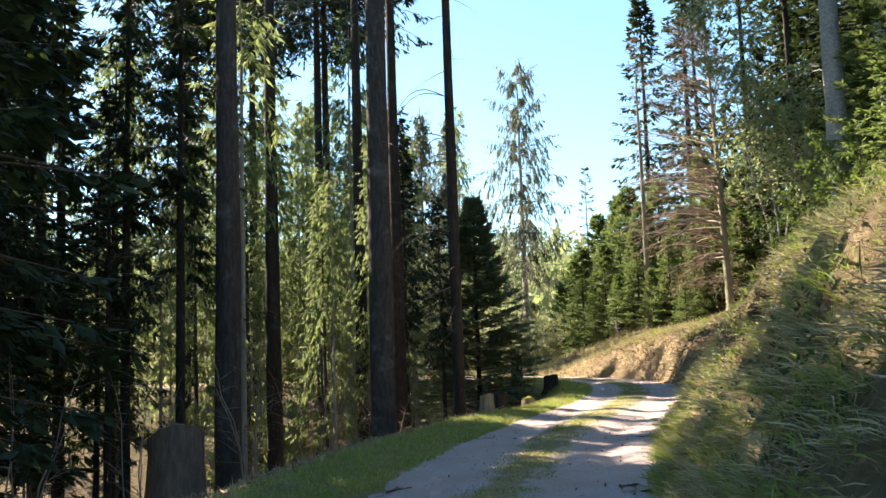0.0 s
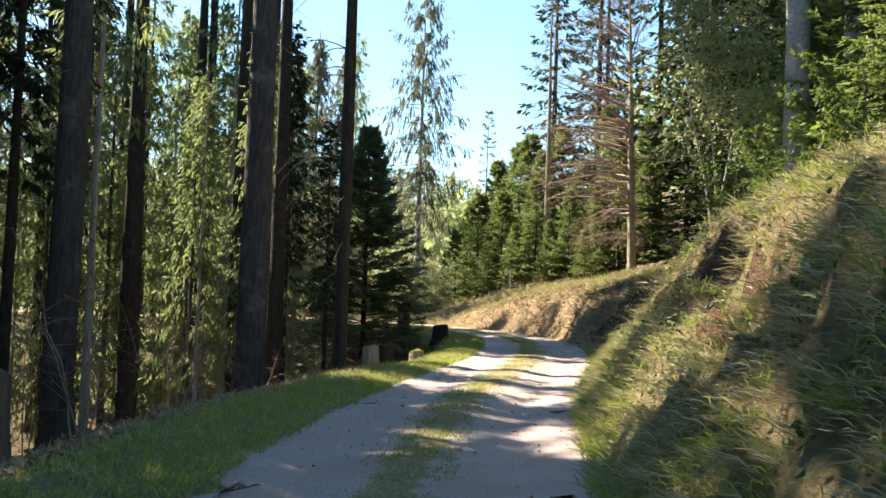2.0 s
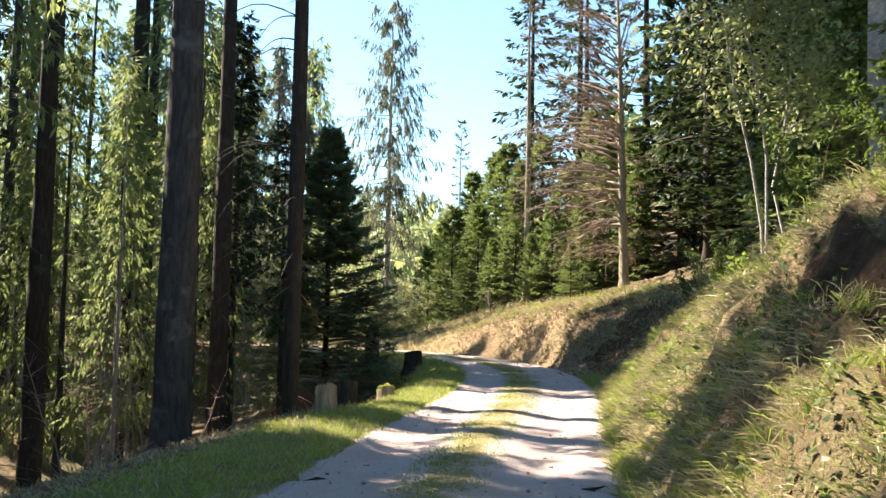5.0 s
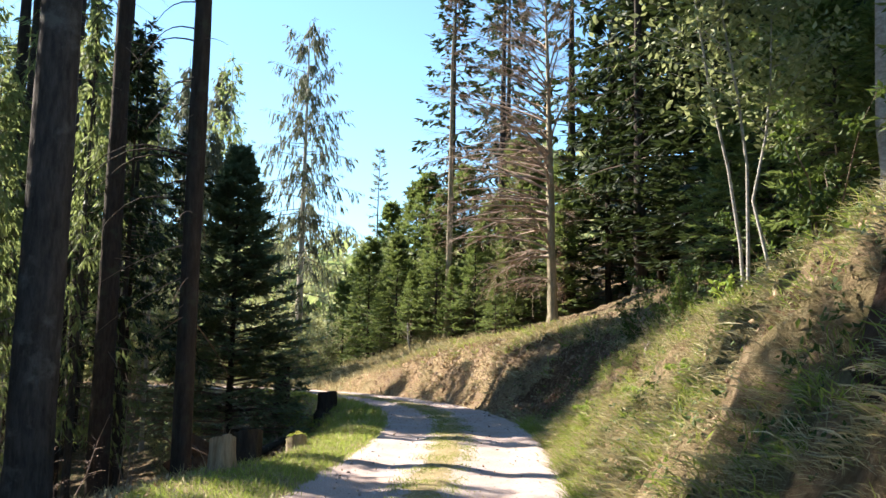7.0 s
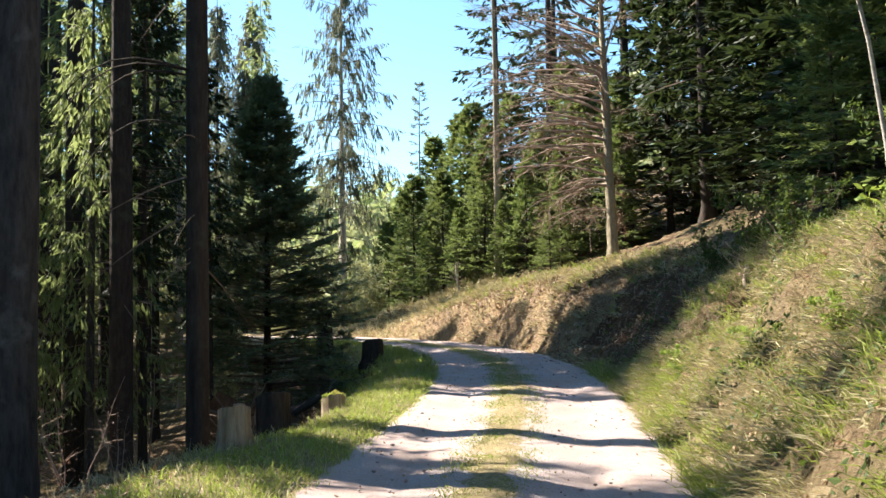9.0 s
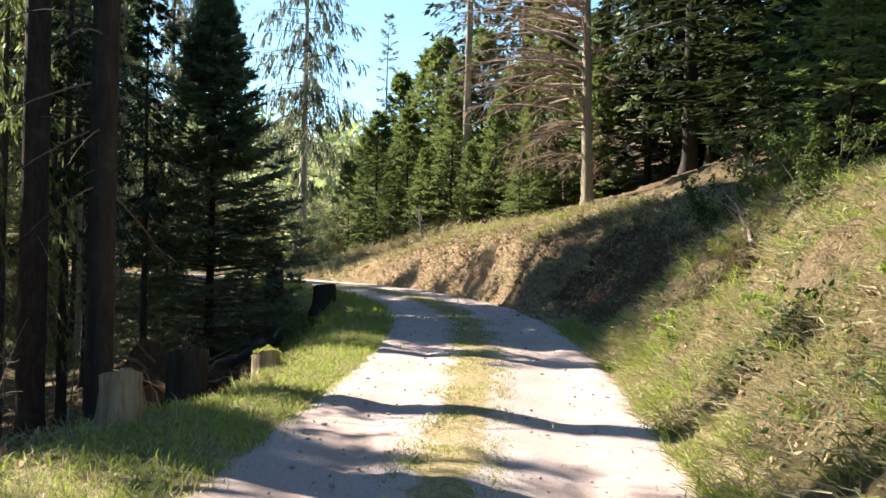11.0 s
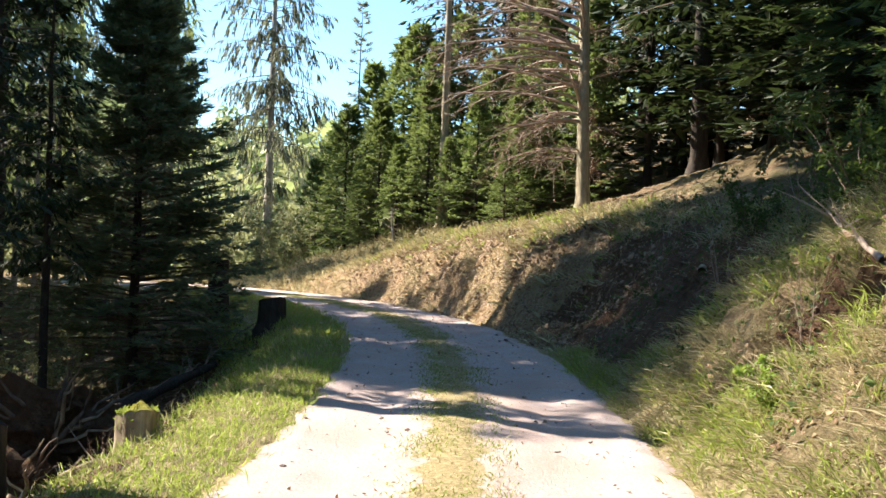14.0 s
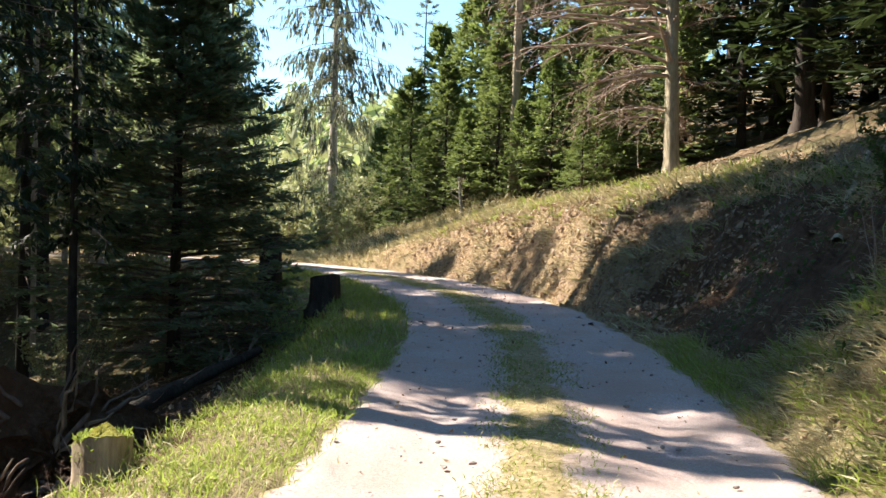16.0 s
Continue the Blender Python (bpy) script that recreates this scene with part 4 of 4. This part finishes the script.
# ---- stumps, roots, fallen wood ----
def stump(name, label, seed, r, h, wall, top, x, y, sink=0.25, moss=False, slant=0.06, deep=0.02):
    rng = np.random.default_rng(seed)
    root = tagged(new(name), label, "stump")
    sides = 22
    zs = np.array([-sink, 0.0, 0.06, 0.15, 0.3, 0.55, 0.8, 1.0]) * np.array([1] + [h] * 7)
    ang = np.arange(sides) * 2 * np.pi / sides
    lob = 1 + 0.06 * np.sin(3 * ang + rng.uniform(0, 6)) + 0.05 * rng.normal(size=sides)
    V = []
    for q, z in enumerate(zs):
        f = 1 + 0.5 * math.exp(-max(z, 0) / (0.22 * h)) * (0.6 + 0.4 * np.sin(5 * ang + 1))
        rr = r * lob * f * (1 + 0.025 * rng.normal(size=sides))
        zz = z + (slant * np.cos(ang + 1) + 0.008 * rng.normal(size=sides)) * (z / h if z > 0 else 0)
        V.append(np.stack([np.cos(ang) * rr, np.sin(ang) * rr, np.broadcast_to(zz, sides)], 1))
    k = len(zs)
    rim = V[-1]
    V = np.concatenate(V)
    i, j = np.arange(k - 1)[:, None] * sides, np.arange(sides)[None]
    F = np.stack([i + j, i + (j + 1) % sides, i + (j + 1) % sides + sides, i + j + sides], -1).reshape(-1, 4)
    mesh_ob("bark", V, F, wall, root, smooth=True)
    rings = [rim * [f, f, 1] + [0, 0, (1 - f) * (0.05 if moss else -0.02) + 0.004] for f in (1.0, 0.85, 0.6, 0.35, 0.12)]
    for g in rings[1:]:
        g[:, 2] += rng.normal(0, 0.012, sides)
    i = np.arange(4)[:, None] * sides
    F = [list(f) for f in np.stack([i + j, i + (j + 1) % sides, i + (j + 1) % sides + sides, i + j + sides], -1).reshape(-1, 4)] + [[4 * sides + q for q in range(sides)]]
    mesh_ob("moss_cap" if moss else "cut_face", np.concatenate(rings), F, top, root, smooth=True)
    if moss:
        n = 420
        a, q = rng.uniform(0, 6.283, n), np.sqrt(rng.uniform(0, 1, n))
        P = np.stack([np.cos(a) * r * q * 1.05, np.sin(a) * r * q * 1.05, h + 0.02 - 0.12 * h * (q > 0.93) * rng.uniform(0, 3, n)], 1)
        mesh_ob("moss_tuft", *kites(P, rng.normal(size=(n, 3)) * 0.6 + [0, 0, 0.7], rng.normal(size=(n, 3)), rng.uniform(0.02, 0.055, n), rng.uniform(0.008, 0.02, n)), M_GRASS, root)
    put_at(root, x, y, 0, 1, deep)
    return root


stump("tree_stump", "pale sawn tree stump on the grassy verge", 71, 0.155, 0.42, M_WOOD, M_WOOD, -3.25, 20.85)
stump("tree_stump", "low mossy tree stump on the grassy verge", 72, 0.165, 0.4, M_WOOD, M_MOSS, -2.78, 25.0, moss=True, deep=0.15)
stump("tree_snag", "tall blackened stump beside the track bend", 73, 0.23, 1.45, M_BARK_DARK, M_BARK_DARK, -4.95, 40.4)
stump("tree_stump", "dark old stump at the inside of the bend", 74, 0.27, 0.62, M_BARK_DARK, M_BARK_DARK, -3.15, 36.5)
stump("tree_stump", "large broken weathered stump among the trunks", 75, 0.46, 1.45, M_TWIG, M_WOOD, -7.95, 15.4, slant=0.25)
# dark stump shape added in place of the dark hollow between the stumps
stump("tree_stump", "dark stump shape standing in for the hollow behind the pale one", 76, 0.2, 1.0, M_BARK_DARK, M_BARK_DARK, -3.3, 23.2, deep=0.24)


def snarl(name, label, seed, n, length, r, mat, category="roots", flat=0.5):
    rng = np.random.default_rng(seed)
    root = tagged(new(name), label, category)
    s = np.linspace(0, 1, 9)
    for q in range(n):
        a = rng.uniform(0, 6.283)
        d = np.array([math.cos(a), math.sin(a), rng.uniform(-0.1, 0.6) * (1 - flat)])
        C = np.zeros((1, 9, 3)) + (d * length * rng.uniform(0.5, 1))[None, None] * s[None, :, None]
        C[0] += np.cumsum(rng.normal(0, length * 0.05, (9, 3)), 0) + [0, 0, 0.08]
        mesh_ob("root", *tubes(C, (r * rng.uniform(0.5, 1.1) * (1 - 0.75 * s))[None], 7), mat, root, smooth=True)
    return root


put_at(snarl("root_tangle", "weathered root tangle on the eroded slope edge", 81, 9, 1.1, 0.05, M_WOOD), -4.1, 25.6)
put_at(snarl("root_tangle", "dark bare roots sticking out of the bank", 82, 7, 0.5, 0.035, M_BARK_DARK), 2.3, 40.4)
put_at(snarl("root_tangle", "pale exposed roots under the trunks", 83, 8, 0.9, 0.045, M_BARK), -4.7, 28.5)


def root_plate(name, label, seed, x, y, turn, size):
    """The earthy underside of a windthrown tree, standing on edge, with broken roots."""
    rng = np.random.default_rng(seed)
    root = tagged(new(name), label, "root plate")
    rings, sides = 7, 22
    ang = np.arange(sides) * 2 * np.pi / sides
    V = []
    for front in (1, -1):
        for q in range(rings):
            f = q / (rings - 1)
            rr = f * (1 + 0.16 * np.sin(3 * ang + 1) + 0.1 * np.sin(7 * ang) + 0.05 * rng.normal(size=sides))
            th = front * 0.3 * (1 - f ** 2) + 0.07 * rng.normal(size=sides) * (f < 1)
            V.append(np.stack([np.cos(ang) * rr, th, 0.55 + np.sin(ang) * rr * 0.85], 1))
    V = np.concatenate(V)
    V[sides * (2 * rings - 1):] = V[sides * (rings - 1):sides * rings]
    i, j = (np.arange(rings - 1)[:, None]) * sides, np.arange(sides)[None]
    F = np.stack([i + j, i + (j + 1) % sides, i + (j + 1) % sides + sides, i + j + sides], -1).reshape(-1, 4)
    mesh_ob("earth_clod", V, np.concatenate([F, F[:, ::-1] + rings * sides]), M_SOIL, root)
    s = np.linspace(0, 1, 8)
    for q in range(16):
        a = rng.uniform(-0.3, 3.5)
        d = np.array([math.cos(a), rng.uniform(-0.5, 0.1), math.sin(a) * 0.8])
        C = np.array([0, -0.1, 0.55]) + (d * rng.uniform(1.0, 1.7))[None] * s[:, None] + np.cumsum(rng.normal(0, 0.05, (8, 3)), 0)
        mesh_ob("root", *tubes(C[None], (rng.uniform(0.02, 0.06) * (1 - 0.8 * s))[None], 6), M_TWIG if q % 3 else M_WOOD, root, smooth=True)
    put_at(root, x, y, turn, size, 0.2)
    return root


root_plate("root_plate", "dark earthy root plate below the verge edge", 84, -5.0, 29.4, 25, 0.95)
root_plate("root_plate", "small earthy root plate with pale broken roots", 85, -4.3, 26.6, -20, 0.6)


def log(name, label, seed, a, b, r, mat):
    rng = np.random.default_rng(seed)
    root = tagged(new(name), label, "dead wood")
    a, b = Vector(a), Vector(b)
    root.matrix_basis = Matrix.Translation(a)
    s = np.linspace(0, 1, 12)
    C = np.array((b - a)[:])[None, None] * s[None, :, None] + np.cumsum(rng.normal(0, 0.015, (1, 12, 3)), 1)
    mesh_ob("trunk", *tubes(C, (r * (1 - 0.5 * s) * (1 + 0.06 * rng.normal(size=12)))[None], 9), mat, root, smooth=True)
    n = 14
    t = rng.integers(3, 11, n)
    D = rng.normal(0, 1, (n, 3)) * [1, 1, 0.6] + [0, 0, 0.9]
    ss = np.linspace(0, 1, 4)
    B = C[0, t][:, None] + unit(D)[:, None] * (rng.uniform(0.2, 0.8, n)[:, None] * ss)[..., None] + np.cumsum(rng.normal(0, 0.02, (n, 4, 3)), 1)
    mesh_ob("branchwork", *tubes(B, (0.012 * (1 - 0.8 * ss))[None].repeat(n, 0)), M_TWIG_PALE, root)
    return root


log("fallen_log", "fallen dead trunk with broken twigs on the bank", 91, (3.7, 30.6, gz(3.7, 30.6) + 0.08), (5.5, 34.0, gz(5.5, 34.0) + 0.1), 0.07, M_BARK_LARCH)
log("fallen_branch", "thin fallen branch lying down the bank", 92, (2.9, 24.2, gz(2.9, 24.2) + 0.05), (3.9, 27.2, gz(3.9, 27.2) + 0.12), 0.03, M_TWIG_PALE)
log("fallen_branch", "thin fallen branch lying in the litter", 93, (-5.2, 19.0, gz(-5.2, 19) + 0.05), (-7.4, 21.0, gz(-7.4, 21) + 0.06), 0.04, M_BARK_PALE)
log("dead_sapling", "short dead white stem above the bank", 94, (-0.65, 50.2, gz(-0.65, 50.2) - 0.1), (-0.75, 50.2, gz(-0.65, 50.2) + 1.3), 0.05, M_BIRCH)
log("fallen_branch", "bleached root lying down the eroded edge", 96, (-5.4, 25.2, gz(-5.4, 25.2) + 0.08), (-3.7, 27.6, gz(-3.7, 27.6) + 0.1), 0.06, M_WOOD)
log("fallen_log", "dark rotten log below the track edge", 95, (-5.4, 31.5, gz(-5.4, 31.5) + 0.1), (-3.9, 34.8, gz(-3.9, 34.8) + 0.1), 0.14, M_BARK_DARK)


# ---- grass, litter, stones ----
def slope_normal(x, y):
    h = 0.15
    return unit(np.stack([-(ground_z(x + h, y) - ground_z(x - h, y)) / (2 * h), -(ground_z(x, y + h) - ground_z(x, y - h)) / (2 * h), np.ones_like(x)], -1))


def tufts(name, label, seed, x, y, blades, length, width, mat, spread=0.07, up=1.0, flop=0.5, z=None, hangs=0.0):
    rng = np.random.default_rng(seed)
    n = len(x)
    zz = ground_z(x, y) if z is None else z
    N = slope_normal(x, y)
    down = N * [1, 1, 0]
    B = np.stack([x, y, zz - 0.01], 1)
    size = rng.uniform(0.55, 1.35, n)
    lean = rng.normal(0, 0.35, (n, 3)) * [1, 1, 0]
    P = np.repeat(B, blades, 0) + rng.normal(0, spread, (n * blades, 3)) * [1, 1, 0.1]
    D = np.repeat(lean + N * 0.5 + down * hangs + [0, 0, up], blades, 0) + rng.normal(0, flop, P.shape) * [1, 1, 0.4]
    L = np.repeat(size, blades) * length * rng.uniform(0.5, 1.2, len(P))
    W = width * rng.uniform(0.7, 1.4, len(P))
    D = unit(D)
    S = unit(np.cross(D, rng.normal(size=P.shape)))
    over = unit(D + np.repeat(down * hangs * 1.6 + lean * 0.6, blades, 0) + rng.normal(0, 0.25, P.shape) - [0, 0, 0.35])
    M = P + D * (L * 0.55)[:, None]
    T = M + over * (L * 0.5)[:, None]
    V = np.stack([P, M + S * W[:, None] * 0.5, T, M - S * W[:, None] * 0.5], 1).reshape(-1, 3)
    F = np.arange(len(P) * 4).reshape(-1, 4)
    return tagged(mesh_ob(name, V, F, mat), label, "grass", kind="stuff")


def strip(rng, n, e0, e1, y0, y1, side, bias=1.0):
    """Random places at offsets e0 to e1 from the track's edge; side +1 uphill, -1 downhill."""
    y = rng.uniform(y0, y1, n)
    cx = np.interp(y, LINE[:173, 1], LINE[:173, 0])
    e = e0 + (e1 - e0) * rng.uniform(0, 1, n) ** bias
    return cx + side * (HALF + e), y


g = np.random.default_rng(101)
# dry grass over the bank, thick near the walk, thinner beyond
x, y = strip(g, 14500, 0.05, 4.2, 4, 31, 1)
keep = (lumps(x, y, 1.7, 111) > -0.3) & (lumps(x, y, 0.5, 118) > -0.05) & (scar(x, y) < 0.14)
keep &= hollow(x, y) < g.uniform(0.1, 1.0, len(x))
tufts("dry_grass", "bleached dry grass hanging over the bank", 102, x[keep], y[keep], 10, 0.2, 0.009, M_STRAW, hangs=0.75, up=0.5, flop=0.55)
x, y = strip(g, 3600, 0.1, 3.6, 31, 48, 1)
keep = (lumps(x, y, 1.7, 111) > -0.1) & ((off_road(x, y) > HALF + 1.0) | (lumps(x, y, 0.9, 112) > 0.1))
keep &= hollow(x, y) < g.uniform(0.1, 1.0, len(x))
tufts("dry_grass", "bleached dry grass on the far bank", 103, x[keep], y[keep], 5, 0.3, 0.022, M_STRAW, hangs=0.8, up=0.35)
x, y = strip(g, 13000, 0.0, 3.8, 4, 31, 1, 1.5)
keep = (lumps(x, y, 1.3, 113) > -0.15) & (lumps(x, y, 0.6, 119) > 0.0) & (scar(x, y) < 0.16)
keep &= hollow(x, y) < g.uniform(0.1, 1.0, len(x))
tufts("green_grass", "fresh green grass growing on the bank", 104, x[keep], y[keep], 10, 0.2, 0.009, M_GRASS, hangs=0.25, up=0.8, flop=0.65)
x, y = strip(g, 2300, 0.3, 3.8, 31, 48, 1)
keep = (lumps(x, y, 1.6, 115) > 0.12) & (off_road(x, y) > HALF + 0.9)
keep &= hollow(x, y) < g.uniform(0.1, 1.0, len(x))
tufts("green_grass", "green grass patches on the far bank", 105, x[keep], y[keep], 5, 0.26, 0.022, M_GRASS, hangs=0.4, up=0.7)
x, y = strip(g, 10500, 0.05, 4.4, 4, 32, 1)
keep = (scar(x, y) < 0.16) & (hollow(x, y) < g.uniform(0.1, 1.2, len(x)))
x, y = x[keep], y[keep]
tufts("flattened_grass", "flattened dead grass matted on the bank", 111, x, y, 8, 0.12, 0.0055, M_STRAW, hangs=0.8, up=0.05, flop=0.9, spread=0.12)
# dry mound beyond the bend
x, y = g.uniform(-9, 1, 2600), g.uniform(47.5, 56, 2600)
keep = off_road(x, y) > HALF
tufts("dry_grass", "straw coloured grass mound at the bend", 112, x[keep], y[keep], 6, 0.3, 0.025, M_STRAW, up=0.5, flop=0.7)
# verge on the valley side
x, y = strip(g, 7500, -0.1, 1.5, 5, 30, -1, 1.2)
keep = (lumps(x, y, 1.1, 117) > -0.3) & (ground_z(x, y) > -0.12)
tufts("green_grass", "bright green grass along the track verge", 106, x[keep], y[keep], 7, 0.1, 0.008, M_GRASS, up=1.0, flop=0.65)
x, y = strip(g, 5200, -0.05, 2.6, 7, 44, -1)
keep = ground_z(x, y) > -0.3
x, y = x[keep], y[keep]
tufts("dry_grass", "dry stalks and grass along the verge", 107, x, y, 5, 0.13, 0.007, M_STRAW, up=0.8, flop=0.7)
x, y = strip(g, 2600, 0.0, 2.2, 30, 46, -1)
tufts("green_grass", "shaded grass inside the bend", 108, x, y, 6, 0.16, 0.011, M_GRASS)
# middle strip and edges of the track
x, y = strip(g, 8000, -HALF - 0.45, -HALF + 0.3, 8, 46, 1)
keep = lumps(x, y, 1.6, 43) > -0.1
tufts("green_grass", "short trodden grass in the middle of the track", 109, x[keep], y[keep], 5, 0.045, 0.007, M_GRASS, z=np.full(keep.sum(), 0.055), up=0.7, flop=0.8)
x, y = strip(g, 3200, -HALF - 0.4, -HALF + 0.3, 8, 46, 1)
tufts("dry_grass", "short dry grass in the middle of the track", 110, x, y, 4, 0.045, 0.007, M_STRAW, z=np.full(len(x), 0.055), up=0.5, flop=0.9)


def litter(name, label, seed, x, y, size, mat, lift=0.02, z=None):
    rng = np.random.default_rng(seed)
    N = slope_normal(x, y) + rng.normal(0, 0.45, (len(x), 3))
    P = np.stack([x, y, (ground_z(x, y) if z is None else z) + lift * rng.uniform(0.2, 1.6, len(x))], 1)
    D = np.cross(N, rng.normal(size=P.shape))
    L = size * rng.uniform(0.5, 1.5, len(x))
    return tagged(mesh_ob(name, *kites(P, D, N, L, L * rng.uniform(0.35, 0.75, len(x)), 0.2), mat), label, "leaf litter", kind="stuff")


x, y = strip(g, 36000, 0.0, 4.6, 4, 48, 1)
keep = (y > 31) | ((lumps(x, y, 1.5, 133) > 0.1) & (scar(x, y) < 0.2))
x, y = x[keep], y[keep]
litter("leaf_litter", "brown dead leaves strewn over the bank", 121, x, y, 0.055, M_LITTER, 0.04)
x, y = strip(g, 7000, 0.0, 2.2, 32, 47, 1)
litter("leaf_litter", "tan dead leaves sliding down the far cut bank", 125, x, y, 0.1, M_LITTER, 0.04)
x, y = strip(g, 15000, 1.2, 9, 7, 46, -1)
litter("leaf_litter", "brown leaves and twigs under the trees", 122, x, y, 0.09, M_LITTER, 0.03)
x, y = strip(g, 900, -2.9, 0.1, 8, 46, 1)
litter("leaf_litter", "scattered leaves and chips on the gravel", 123, x, y, 0.035, M_LITTER, 0.02, z=np.full(len(x), 0.03))
x, y = strip(g, 4200, 0.4, 3.8, 5, 36, 1)
keep = (lumps(x, y, 1.2, 131) > 0.12) & (scar(x, y) < 0.2)
litter("bramble_leaves", "low green bramble leaves on the bank", 124, np.repeat(x[keep], 9) + g.normal(0, 0.12, keep.sum() * 9), np.repeat(y[keep], 9) + g.normal(0, 0.12, keep.sum() * 9), 0.06, M_IVY, 0.14)


def pebbles(seed, n):
    rng = np.random.default_rng(seed)
    x, y = strip(rng, n, -2.95, 0.05, 9, 44, 1)
    bm = bmesh.new()
    bmesh.ops.create_icosphere(bm, subdivisions=1, radius=1)
    base = np.array([v.co[:] for v in bm.verts])
    faces = np.array([[v.index for v in f.verts] for f in bm.faces])
    bm.free()
    s = 0.007 + 0.022 * rng.uniform(0, 1, n) ** 3
    V = base[None] * s[:, None, None] * rng.uniform(0.6, 1.2, (n, 1, 3)) * [1, 1, 0.6] * rng.uniform(0.8, 1.15, (n, 12, 1)) + np.stack([x, y, 0.028 + 0.2 * s], 1)[:, None]
    F = faces[None] + np.arange(n)[:, None, None] * 12
    return tagged(mesh_ob("pebbles", V.reshape(-1, 3), F.reshape(-1, 3), M_STONE), "small pale stones scattered on the gravel", "stones", kind="stuff")


pebbles(141, 1100)
